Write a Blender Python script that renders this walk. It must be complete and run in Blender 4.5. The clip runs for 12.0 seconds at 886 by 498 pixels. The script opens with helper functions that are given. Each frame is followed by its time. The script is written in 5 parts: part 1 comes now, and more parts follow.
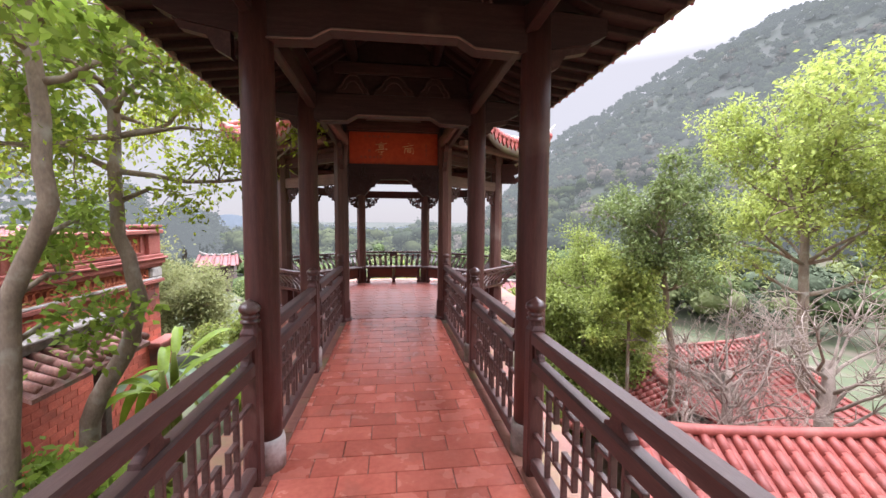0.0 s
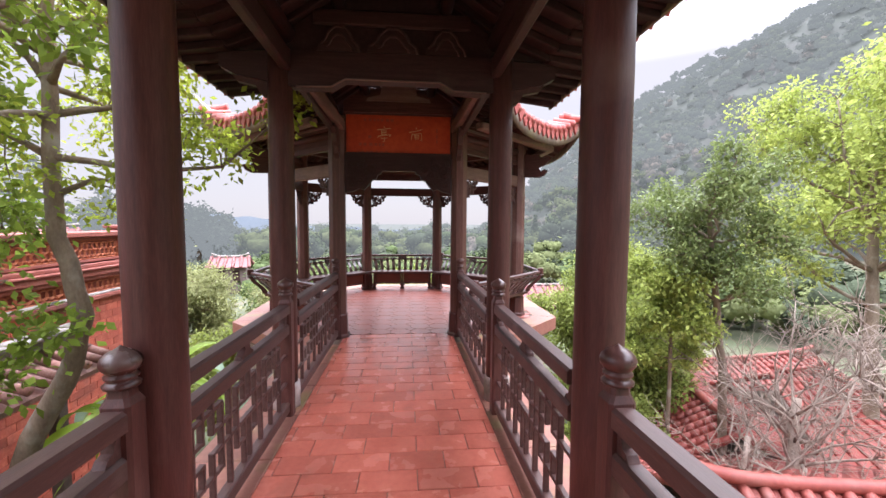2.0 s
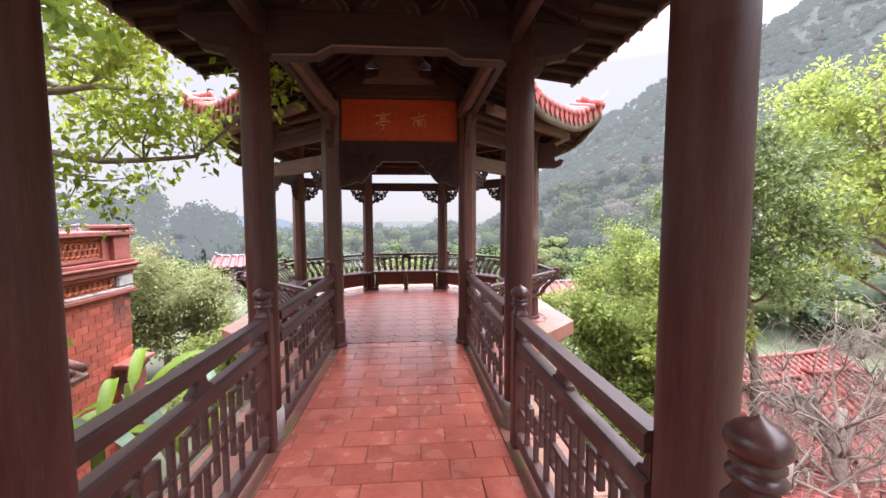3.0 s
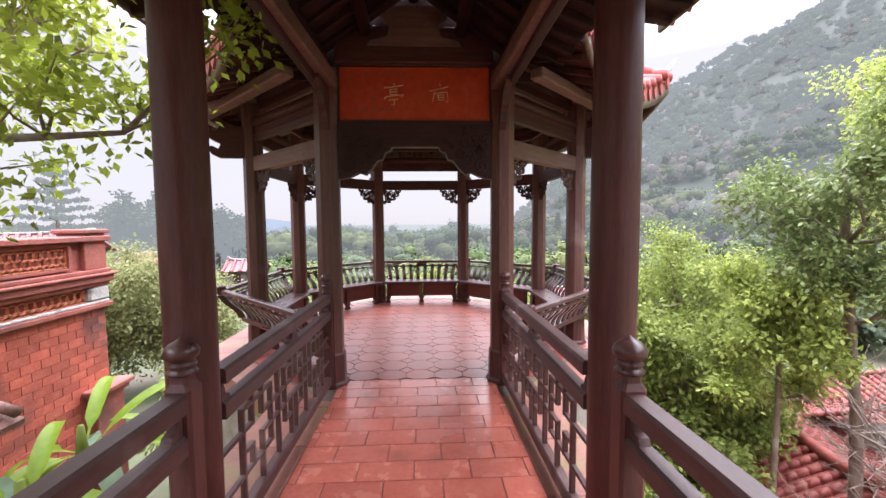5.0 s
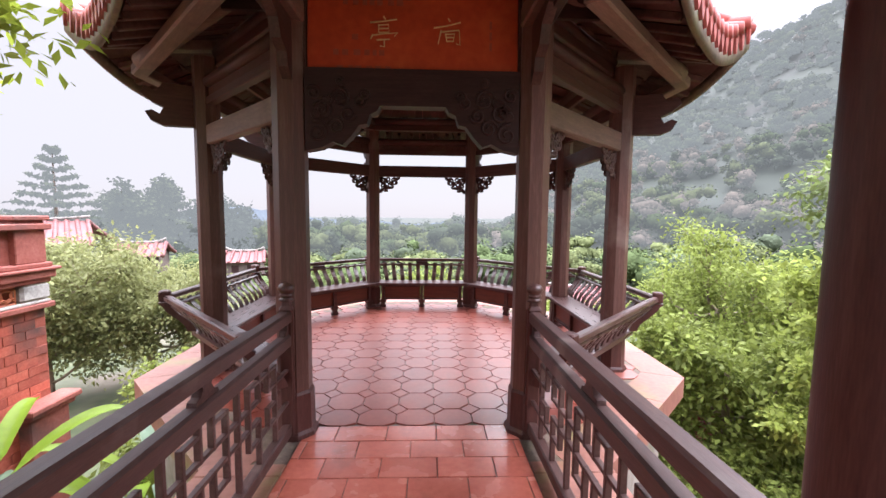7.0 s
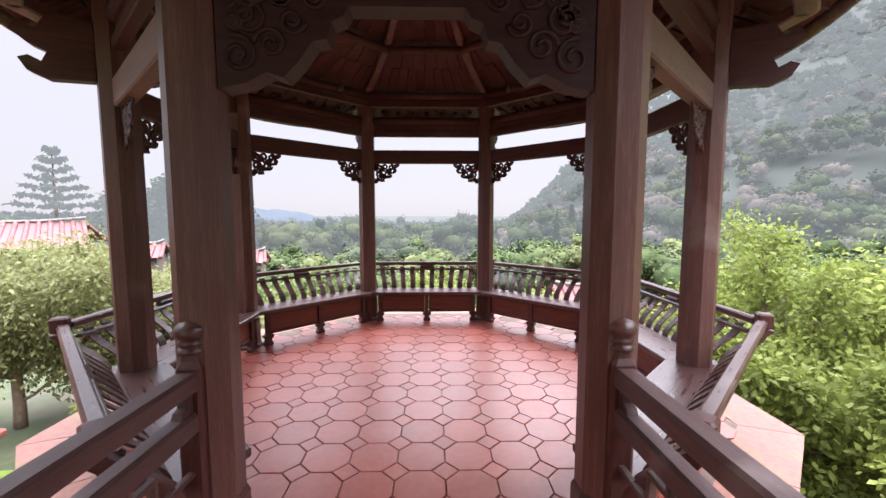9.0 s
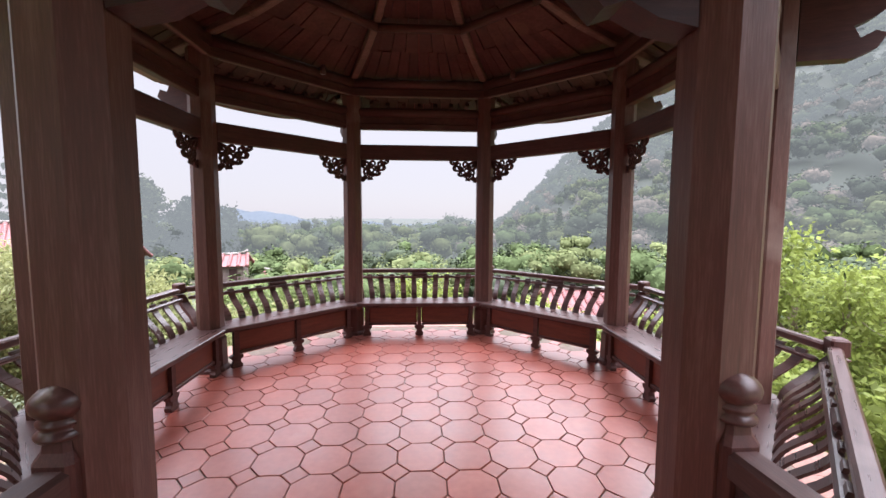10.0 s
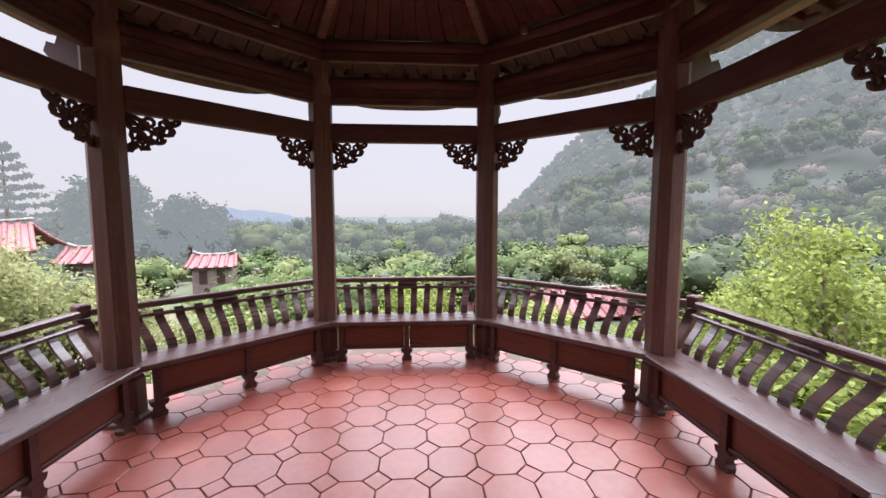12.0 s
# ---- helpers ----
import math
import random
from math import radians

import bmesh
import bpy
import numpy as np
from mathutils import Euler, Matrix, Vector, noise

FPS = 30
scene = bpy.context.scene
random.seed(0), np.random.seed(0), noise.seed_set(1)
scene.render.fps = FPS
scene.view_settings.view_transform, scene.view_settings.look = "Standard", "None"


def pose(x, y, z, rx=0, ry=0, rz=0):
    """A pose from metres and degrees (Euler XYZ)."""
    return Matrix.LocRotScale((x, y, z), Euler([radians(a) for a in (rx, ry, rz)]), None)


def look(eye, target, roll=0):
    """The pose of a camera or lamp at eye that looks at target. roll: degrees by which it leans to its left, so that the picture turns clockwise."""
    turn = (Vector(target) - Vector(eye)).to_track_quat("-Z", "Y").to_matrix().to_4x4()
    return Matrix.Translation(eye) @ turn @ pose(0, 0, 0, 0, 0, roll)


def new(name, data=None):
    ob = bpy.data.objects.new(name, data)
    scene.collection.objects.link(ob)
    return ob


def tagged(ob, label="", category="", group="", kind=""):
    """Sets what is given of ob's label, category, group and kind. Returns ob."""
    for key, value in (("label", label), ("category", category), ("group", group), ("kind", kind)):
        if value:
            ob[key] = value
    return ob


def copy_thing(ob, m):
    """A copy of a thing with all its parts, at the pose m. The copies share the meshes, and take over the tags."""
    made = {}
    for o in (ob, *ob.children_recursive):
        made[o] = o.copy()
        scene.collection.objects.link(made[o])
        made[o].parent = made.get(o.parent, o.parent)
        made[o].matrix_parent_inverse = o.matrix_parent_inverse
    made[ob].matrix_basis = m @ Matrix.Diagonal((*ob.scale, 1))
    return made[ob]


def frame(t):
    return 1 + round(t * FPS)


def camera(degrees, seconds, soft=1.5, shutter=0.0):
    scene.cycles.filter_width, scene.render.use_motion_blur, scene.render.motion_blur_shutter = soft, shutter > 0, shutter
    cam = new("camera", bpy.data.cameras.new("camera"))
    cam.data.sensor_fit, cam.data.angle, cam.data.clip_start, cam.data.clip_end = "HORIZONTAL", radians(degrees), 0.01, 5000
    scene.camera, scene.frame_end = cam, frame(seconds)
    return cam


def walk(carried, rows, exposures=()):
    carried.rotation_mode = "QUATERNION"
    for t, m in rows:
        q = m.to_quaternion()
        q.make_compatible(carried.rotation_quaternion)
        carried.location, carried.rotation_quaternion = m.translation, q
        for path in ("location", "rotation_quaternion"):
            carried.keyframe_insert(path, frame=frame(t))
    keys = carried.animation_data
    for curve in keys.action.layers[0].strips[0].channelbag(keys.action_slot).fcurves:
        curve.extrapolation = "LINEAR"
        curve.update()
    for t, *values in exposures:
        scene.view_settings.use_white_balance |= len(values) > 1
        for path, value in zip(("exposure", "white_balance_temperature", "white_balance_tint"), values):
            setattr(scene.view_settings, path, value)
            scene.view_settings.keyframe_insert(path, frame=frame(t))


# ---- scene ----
cam = camera(96.0, 12.0)
PATH = [
    (0, (-0.018, 0.086, 1.599), (0.231, 2.065, 1.454), 0.4),
    (0.5, (0.034, 0.316, 1.596), (0.263, 2.297, 1.449), 0.7),
    (1, (0.048, 0.546, 1.586), (0.279, 2.528, 1.442), 0.5),
    (1.5, (0.048, 0.792, 1.582), (0.267, 2.775, 1.442), 0.2),
    (2, (0.109, 1.07, 1.556), (0.289, 3.057, 1.42), 0.4),
    (2.5, (0.143, 1.335, 1.557), (0.303, 3.323, 1.408), 0.5),
    (3, (0.127, 1.615, 1.545), (0.284, 3.603, 1.393), -0.2),
    (5, (0.083, 2.728, 1.537), (0.171, 4.722, 1.4), -0.4),
    (5.5, (0.101, 2.989, 1.528), (0.166, 4.984, 1.397), 0.1),
    (6, (0.123, 3.222, 1.52), (0.184, 5.216, 1.381), 0.7),
    (6.5, (0.118, 3.499, 1.521), (0.187, 5.492, 1.366), 0.7),
    (8.5, (0.094, 4.598, 1.484), (0.155, 6.588, 1.303), 0.2),
    (9, (0.095, 4.911, 1.47), (0.142, 6.902, 1.292), -0.0),
    (9.5, (0.058, 5.185, 1.458), (0.129, 7.177, 1.29), 0.2),
    (10, (0.016, 5.461, 1.462), (0.128, 7.451, 1.298), 0.3),
    (10.5, (0.03, 5.718, 1.464), (0.163, 7.705, 1.288), 0.5),
    (11, (0.08, 5.96, 1.458), (0.214, 7.948, 1.275), 0.6),
    (11.5, (0.095, 6.195, 1.448), (0.225, 8.183, 1.264), 0.3),
    (12, (0.095, 6.415, 1.449), (0.231, 8.403, 1.275), -0.0),
]
walk(cam, [(t, look(eye, target, roll)) for t, eye, target, roll in PATH], [(0, 1.44, 5900, 18), (1.5, 1.54, 5900, 18), (3.5, 1.64, 5900, 18), (5.5, 1.67, 5900, 18), (6.5, 1.68, 5900, 18), (9.5, 1.62, 5900, 18), (12, 1.48, 5900, 18)])

# ---- light: an overcast, misty day ----
world = bpy.data.worlds.new("overcast_sky")
scene.world = world
world.use_nodes = True
wn, wl = world.node_tree.nodes, world.node_tree.links
wn.clear()
w_out, w_bg = wn.new("ShaderNodeOutputWorld"), wn.new("ShaderNodeBackground")
w_sky = wn.new("ShaderNodeTexSky")
w_sky.sky_type, w_sky.sun_disc = "NISHITA", False
w_sky.sun_elevation, w_sky.sun_rotation = radians(52), radians(20)
w_tint = wn.new("ShaderNodeVectorMath")
w_tint.operation = "SCALE"
w_tint.inputs["Scale"].default_value = 0.10
w_co, w_sep, w_ramp = wn.new("ShaderNodeTexCoord"), wn.new("ShaderNodeSeparateXYZ"), wn.new("ShaderNodeValToRGB")
for at, c in ((0.0, (0.276, 0.264, 0.255)), (0.33, (0.300, 0.288, 0.278))):
    e = w_ramp.color_ramp.elements[0 if at == 0 else 1]
    e.position, e.color = at, (*c, 1)
e = w_ramp.color_ramp.elements.new(1.0)
e.color = (3.9, 3.92, 4.0, 1)
e = w_ramp.color_ramp.elements.new(0.65)
e.color = (2.6, 2.61, 2.65, 1)
e = w_ramp.color_ramp.elements.new(0.48)
e.color = (1.3, 1.31, 1.34, 1)
w_mix = wn.new("ShaderNodeMixRGB")
w_mix.inputs["Fac"].default_value = 0.96
wl.new(w_sky.outputs["Color"], w_tint.inputs[0])
wl.new(w_co.outputs["Generated"], w_sep.inputs[0])
wl.new(w_sep.outputs["Z"], w_ramp.inputs["Fac"])
wl.new(w_tint.outputs["Vector"], w_mix.inputs["Color1"])
wl.new(w_ramp.outputs["Color"], w_mix.inputs["Color2"])
wl.new(w_mix.outputs["Color"], w_bg.inputs["Color"])
w_bg.inputs["Strength"].default_value = 1.0
wl.new(w_bg.outputs["Background"], w_out.inputs["Surface"])
sun_data = bpy.data.lights.new("sun", "SUN")
sun_data.energy, sun_data.angle, sun_data.color = 1.3, radians(60), (1.0, 0.96, 0.9)
sun = new("sun", sun_data)
sun.matrix_world = look((0, 0, 40), (-14, -38, -9))


# ---- materials ----
def rgb(c):
    return (c[0], c[1], c[2], 1.0)


def material(name, base, dark, light, rough=0.5, grain=(1, 1, 1), scale=8.0, bump=0.15, spots=None, per="", vary=0.25, rough_vary=0.1, glow=None, fine=6.0, sheen=0.0, metal=0.0, through_light=0.0, spec=0.5, bump_dist=0.01):
    """base colour with a coarse and a fine noise, wear spots, relief, and variation by piece or island."""
    m = bpy.data.materials.new(name)
    m.use_nodes = True
    n, l = m.node_tree.nodes, m.node_tree.links
    p = n["Principled BSDF"]
    co = n.new("ShaderNodeTexCoord")
    mp = n.new("ShaderNodeMapping")
    mp.inputs["Scale"].default_value = grain
    l.new(co.outputs["Object"], mp.inputs["Vector"])
    vec = mp.outputs["Vector"]
    info = None
    if per == "object":
        info = n.new("ShaderNodeObjectInfo").outputs["Random"]
    elif per == "island":
        info = n.new("ShaderNodeNewGeometry").outputs["Random Per Island"]
    if per == "object":
        add = n.new("ShaderNodeVectorMath")
        add.operation = "ADD"
        mul = n.new("ShaderNodeMath")
        mul.operation = "MULTIPLY"
        mul.inputs[1].default_value = 37.0
        l.new(info, mul.inputs[0])
        l.new(vec, add.inputs[0])
        l.new(mul.outputs[0], add.inputs[1])
        vec = add.outputs["Vector"]
    coarse, finer = n.new("ShaderNodeTexNoise"), n.new("ShaderNodeTexNoise")
    for tex, sc, det in ((coarse, scale, 4.0), (finer, scale * fine, 8.0)):
        tex.inputs["Scale"].default_value, tex.inputs["Detail"].default_value = sc, det
        l.new(vec, tex.inputs["Vector"])
    ramp = n.new("ShaderNodeValToRGB")
    els = ramp.color_ramp.elements
    els[0].position, els[0].color, els[1].position, els[1].color = 0.28, rgb(dark), 0.72, rgb(light)
    mid = els.new(0.5)
    mid.color = rgb(base)
    mixn = n.new("ShaderNodeMix")
    mixn.data_type = "FLOAT"
    mixn.inputs[0].default_value = 0.45
    l.new(coarse.outputs["Fac"], mixn.inputs[2])
    l.new(finer.outputs["Fac"], mixn.inputs[3])
    l.new(mixn.outputs[0], ramp.inputs["Fac"])
    col = ramp.outputs["Color"]
    if spots:
        c2, sc, lo, hi = spots
        sp, sr, sm = n.new("ShaderNodeTexNoise"), n.new("ShaderNodeMapRange"), n.new("ShaderNodeMixRGB")
        sp.inputs["Scale"].default_value, sp.inputs["Detail"].default_value = sc, 6.0
        sr.inputs["From Min"].default_value, sr.inputs["From Max"].default_value = lo, hi
        l.new(n.new("ShaderNodeNewGeometry").outputs["Position"], sp.inputs["Vector"])
        l.new(sp.outputs["Fac"], sr.inputs["Value"])
        l.new(sr.outputs["Result"], sm.inputs["Fac"])
        l.new(col, sm.inputs["Color1"])
        sm.inputs["Color2"].default_value = rgb(c2)
        col = sm.outputs["Color"]
    if info:
        hsv, r2 = n.new("ShaderNodeHueSaturation"), n.new("ShaderNodeMapRange")
        r2.inputs["To Min"].default_value, r2.inputs["To Max"].default_value = 1 - vary, 1 + vary
        l.new(info, r2.inputs["Value"])
        l.new(r2.outputs["Result"], hsv.inputs["Value"])
        l.new(col, hsv.inputs["Color"])
        col = hsv.outputs["Color"]
    l.new(col, p.inputs["Base Color"])
    rr = n.new("ShaderNodeMapRange")
    rr.inputs["To Min"].default_value, rr.inputs["To Max"].default_value = rough - rough_vary, rough + rough_vary
    l.new(coarse.outputs["Fac"], rr.inputs["Value"])
    l.new(rr.outputs["Result"], p.inputs["Roughness"])
    p.inputs["Metallic"].default_value = metal
    p.inputs["Specular IOR Level"].default_value = spec
    if bump:
        b = n.new("ShaderNodeBump")
        b.inputs["Strength"].default_value, b.inputs["Distance"].default_value = bump, bump_dist
        l.new(mixn.outputs[0], b.inputs["Height"])
        l.new(b.outputs["Normal"], p.inputs["Normal"])
    if glow:
        p.inputs["Emission Color"].default_value = rgb(glow[:3])
        p.inputs["Emission Strength"].default_value = glow[3]
    if through_light:
        tr, ms = n.new("ShaderNodeBsdfTranslucent"), n.new("ShaderNodeMixShader")
        ms.inputs["Fac"].default_value = through_light
        l.new(col, tr.inputs["Color"])
        l.new(p.outputs["BSDF"], ms.inputs[1])
        l.new(tr.outputs["BSDF"], ms.inputs[2])
        l.new(ms.outputs["Shader"], n["Material Output"].inputs["Surface"])
    return m


WOOD = material("dark_stained_wood", (0.088, 0.032, 0.026), (0.056, 0.020, 0.017), (0.125, 0.050, 0.041), 0.44, (14, 14, 1.2), 3.0, 0.12, ((0.17, 0.10, 0.08), 2.2, 0.62, 0.84), "object", 0.12, spec=0.32)
POST = material("brown_post_wood", (0.122, 0.052, 0.040), (0.085, 0.038, 0.031), (0.19, 0.100, 0.080), 0.42, (14, 14, 1.0), 2.5, 0.14, ((0.26, 0.18, 0.15), 2.2, 0.60, 0.84), "object", 0.12, spec=0.4)
WOOD_X = material("dark_stained_wood_lengthwise", (0.090, 0.036, 0.030), (0.055, 0.022, 0.019), (0.135, 0.058, 0.048), 0.48, (1.2, 14, 14), 3.0, 0.12, ((0.16, 0.10, 0.08), 2.5, 0.62, 0.84), "object", 0.12, spec=0.25)
RAIL = material("weathered_rail_wood", (0.083, 0.039, 0.033), (0.054, 0.025, 0.022), (0.128, 0.068, 0.058), 0.46, (16, 1.2, 16), 3.0, 0.14, ((0.24, 0.17, 0.15), 3.0, 0.60, 0.82), "object", 0.12, spec=0.4)
BENCH = material("worn_bench_wood", (0.085, 0.038, 0.033), (0.055, 0.024, 0.021), (0.13, 0.068, 0.06), 0.30, (1.2, 16, 16), 3.0, 0.10, ((0.22, 0.16, 0.14), 3.0, 0.60, 0.82), "object", 0.12, spec=0.6)
PANEL = material("reddish_panel_wood", (0.14, 0.034, 0.018), (0.09, 0.022, 0.013), (0.19, 0.052, 0.028), 0.40, (1.5, 12, 12), 3.0, 0.1, None, "object", 0.15, spec=0.4)
PALE_WOOD = material("faded_brown_beam_wood", (0.22, 0.125, 0.10), (0.15, 0.082, 0.068), (0.31, 0.19, 0.155), 0.55, (1.2, 12, 12), 2.5, 0.12, ((0.085, 0.045, 0.037), 2.0, 0.55, 0.8), "object", 0.12, spec=0.3)
CARVED = material("carved_dark_wood", (0.075, 0.033, 0.028), (0.044, 0.020, 0.018), (0.125, 0.062, 0.052), 0.5, (1, 1, 1), 12.0, 0.2, spec=0.3)
BOARD = material("roof_board_wood", (0.095, 0.036, 0.030), (0.058, 0.022, 0.019), (0.14, 0.058, 0.050), 0.6, (1, 1, 1), 5.0, 0.15, ((0.16, 0.09, 0.05), 2.5, 0.62, 0.88), "island", 0.25, spec=0.25)
# darkened copy of BOARD: the shade under the walk's roof is in its colour
SHADED_BOARD = material("shaded_board_wood", (0.036, 0.016, 0.015), (0.022, 0.010, 0.010), (0.058, 0.027, 0.025), 0.65, (1, 1, 1), 5.0, 0.15, ((0.075, 0.038, 0.030), 2.5, 0.62, 0.88), "island", 0.25, spec=0.2)
# beam wood darkened so that its colour holds the shade under the roofs
SHADED_BEAM = material("shaded_beam_wood", (0.050, 0.022, 0.020), (0.032, 0.014, 0.013), (0.078, 0.036, 0.032), 0.5, (1.2, 14, 14), 3.0, 0.12, ((0.10, 0.060, 0.05), 2.5, 0.62, 0.84), "object", 0.12, spec=0.25)
FINIAL = material("worn_polished_finial", (0.085, 0.034, 0.028), (0.055, 0.024, 0.02), (0.15, 0.075, 0.062), 0.3, (1, 1, 1), 9.0, 0.08, ((0.25, 0.19, 0.17), 6.0, 0.62, 0.88), "object", 0.1)
TILE = material("terracotta_floor_tile", (0.56, 0.155, 0.105), (0.45, 0.112, 0.076), (0.64, 0.205, 0.145), 0.25, (1, 1, 1), 5.0, 0.06, ((0.26, 0.10, 0.07), 3.0, 0.58, 0.82), "object", 0.14, 0.14)
OCT = material("pink_terracotta_tile", (0.29, 0.070, 0.046), (0.23, 0.052, 0.034), (0.345, 0.094, 0.065), 0.34, (1, 1, 1), 4.0, 0.05, ((0.34, 0.12, 0.09), 3.0, 0.60, 0.85), "object", 0.09, 0.12)
GROUT = material("grey_mortar", (0.17, 0.12, 0.09), (0.10, 0.075, 0.06), (0.26, 0.19, 0.14), 0.85, (1, 1, 1), 20.0, 0.3, ((0.12, 0.11, 0.05), 4.0, 0.55, 0.75))
SLAB = material("pink_stained_slab", (0.30, 0.125, 0.088), (0.21, 0.085, 0.06), (0.37, 0.17, 0.12), 0.6, (1, 1, 1), 4.0, 0.15, ((0.22, 0.19, 0.07), 2.2, 0.52, 0.72), "object", 0.12)
PLINTH_M = material("whitewashed_plinth", (0.55, 0.50, 0.47), (0.40, 0.34, 0.31), (0.66, 0.62, 0.59), 0.75, (1, 1, 1), 9.0, 0.25, ((0.22, 0.14, 0.11), 5.0, 0.55, 0.7))
PLINTH_G = material("grimy_grey_plinth", (0.26, 0.22, 0.19), (0.15, 0.12, 0.10), (0.36, 0.31, 0.28), 0.75, (1, 1, 1), 9.0, 0.25, ((0.10, 0.10, 0.05), 5.0, 0.5, 0.7))
PLAQUE = material("red_lacquer_board", (0.56, 0.07, 0.024), (0.44, 0.048, 0.018), (0.66, 0.11, 0.034), 0.38, (1, 1, 1), 3.0, 0.05, ((0.16, 0.02, 0.012), 1.8, 0.55, 0.8))
GILT = material("worn_gilt", (0.80, 0.56, 0.27), (0.66, 0.42, 0.18), (0.90, 0.70, 0.38), 0.42, (1, 1, 1), 30.0, 0.1)
FADED = material("faded_inscription", (0.40, 0.085, 0.05), (0.34, 0.06, 0.035), (0.46, 0.12, 0.075), 0.5, (1, 1, 1), 30.0, 0.0)
ROOF_TILE = material("red_clay_roof_tile", (0.38, 0.085, 0.07), (0.26, 0.055, 0.045), (0.48, 0.15, 0.125), 0.6, (1, 1, 1), 4.0, 0.2, ((0.22, 0.09, 0.07), 2.5, 0.55, 0.8), "object", 0.15)
ROOF_I = material("red_clay_roof_rows", (0.215, 0.040, 0.028), (0.14, 0.027, 0.020), (0.29, 0.075, 0.054), 0.6, (1, 1, 1), 3.0, 0.2, ((0.20, 0.085, 0.065), 1.7, 0.54, 0.8), "island", 0.15)
# roof red dulled towards pink: distance haze is in the base colour
FAR_ROOF = material("haze_paled_roof", (0.21, 0.078, 0.073), (0.17, 0.060, 0.057), (0.25, 0.105, 0.097), 0.7, (1, 1, 1), 1.0, 0.1, None, "island", 0.12)
OLD_TILE = material("mossy_brown_tile", (0.24, 0.105, 0.08), (0.11, 0.065, 0.05), (0.34, 0.21, 0.17), 0.75, (1, 1, 1), 7.0, 0.3, ((0.10, 0.10, 0.05), 5.0, 0.55, 0.75), "object", 0.25)
MORTAR_W = material("pale_weathered_mortar", (0.50, 0.47, 0.44), (0.24, 0.21, 0.19), (0.66, 0.63, 0.60), 0.8, (1, 1, 1), 5.0, 0.3, ((0.13, 0.11, 0.09), 3.0, 0.52, 0.68))
FASCIA = material("mossy_eave_board", (0.17, 0.12, 0.085), (0.09, 0.06, 0.045), (0.26, 0.20, 0.14), 0.7, (1, 1, 1), 5.0, 0.2, ((0.17, 0.16, 0.06), 2.5, 0.5, 0.75))
BRICK = material("red_brick", (0.47, 0.105, 0.062), (0.34, 0.065, 0.042), (0.58, 0.17, 0.11), 0.8, (1, 1, 1), 6.0, 0.3, ((0.07, 0.045, 0.04), 0.9, 0.55, 0.70), "object", 0.22)
BRICK_T = material("dull_red_brick_trim", (0.31, 0.088, 0.064), (0.20, 0.055, 0.042), (0.40, 0.14, 0.11), 0.8, (1, 1, 1), 5.0, 0.3, ((0.08, 0.055, 0.05), 1.3, 0.55, 0.75))
LATTICE_B = material("orange_lattice_brick", (0.48, 0.15, 0.07), (0.34, 0.09, 0.045), (0.58, 0.22, 0.12), 0.8, (1, 1, 1), 9.0, 0.2)
HOLE = material("backing_brick", (0.36, 0.095, 0.06), (0.25, 0.062, 0.042), (0.45, 0.14, 0.095), 0.9, (1, 1, 1), 9.0, 0.2)
MORTAR_D = material("sooty_weathered_mortar", (0.24, 0.21, 0.19), (0.12, 0.10, 0.09), (0.38, 0.35, 0.32), 0.85, (1, 1, 1), 5.0, 0.3, ((0.09, 0.085, 0.055), 3.0, 0.50, 0.68))
BARK = material("pale_brown_bark", (0.185, 0.135, 0.092), (0.11, 0.078, 0.054), (0.27, 0.205, 0.145), 0.8, (1, 1, 0.4), 9.0, 0.5, ((0.30, 0.28, 0.22), 4.0, 0.55, 0.75))
BARE = material("grey_bare_twigs", (0.24, 0.185, 0.145), (0.15, 0.11, 0.085), (0.34, 0.28, 0.23), 0.8, (1, 1, 1), 7.0, 0.3)
STONE = material("rough_base_stone", (0.33, 0.28, 0.23), (0.20, 0.16, 0.13), (0.45, 0.39, 0.33), 0.85, (1, 1, 1), 2.5, 0.4, ((0.13, 0.13, 0.06), 1.2, 0.5, 0.7))
GRASS = material("grass_and_soil", (0.055, 0.068, 0.026), (0.035, 0.043, 0.018), (0.09, 0.09, 0.042), 0.9, (1, 1, 1), 0.6, 0.4, ((0.11, 0.088, 0.06), 0.25, 0.50, 0.64))
WALL_D = material("dark_stained_timber_wall", (0.12, 0.085, 0.075), (0.07, 0.05, 0.045), (0.18, 0.13, 0.115), 0.8, (1, 1, 1), 3.0, 0.2)


def leaf(name, c, rough=0.6, vary=0.35, glow=None, tl=0.45):
    return material(name, c, tuple(v * 0.72 for v in c), tuple(min(1, v * 1.3) for v in c), rough, (1, 1, 1), 1.5, 0.0, None, "island", vary, 0.08, glow, through_light=tl, spec=0.2)


L_LEFT = leaf("mid_green_leaves", (0.30, 0.36, 0.045), tl=0.65)
L_LEFT_D = leaf("deep_green_leaves", (0.22, 0.30, 0.045), tl=0.62)
L_DARK = leaf("dark_green_leaves", (0.155, 0.195, 0.062), 0.42, tl=0.38)
L_LIME = leaf("lime_spring_leaves", (0.34, 0.395, 0.095))
L_BUSH = leaf("yellow_green_leaves", (0.215, 0.255, 0.058))
L_OLIVE = leaf("olive_leaves", (0.235, 0.245, 0.10), vary=0.22)
L_BANANA = leaf("banana_leaf_green", (0.24, 0.35, 0.035), 0.35, 0.2, None, 0.45)
L_BANANA_B = leaf("bluish_banana_leaf", (0.26, 0.36, 0.24), 0.35, 0.1)
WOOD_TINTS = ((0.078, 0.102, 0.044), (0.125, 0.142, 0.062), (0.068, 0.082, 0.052))


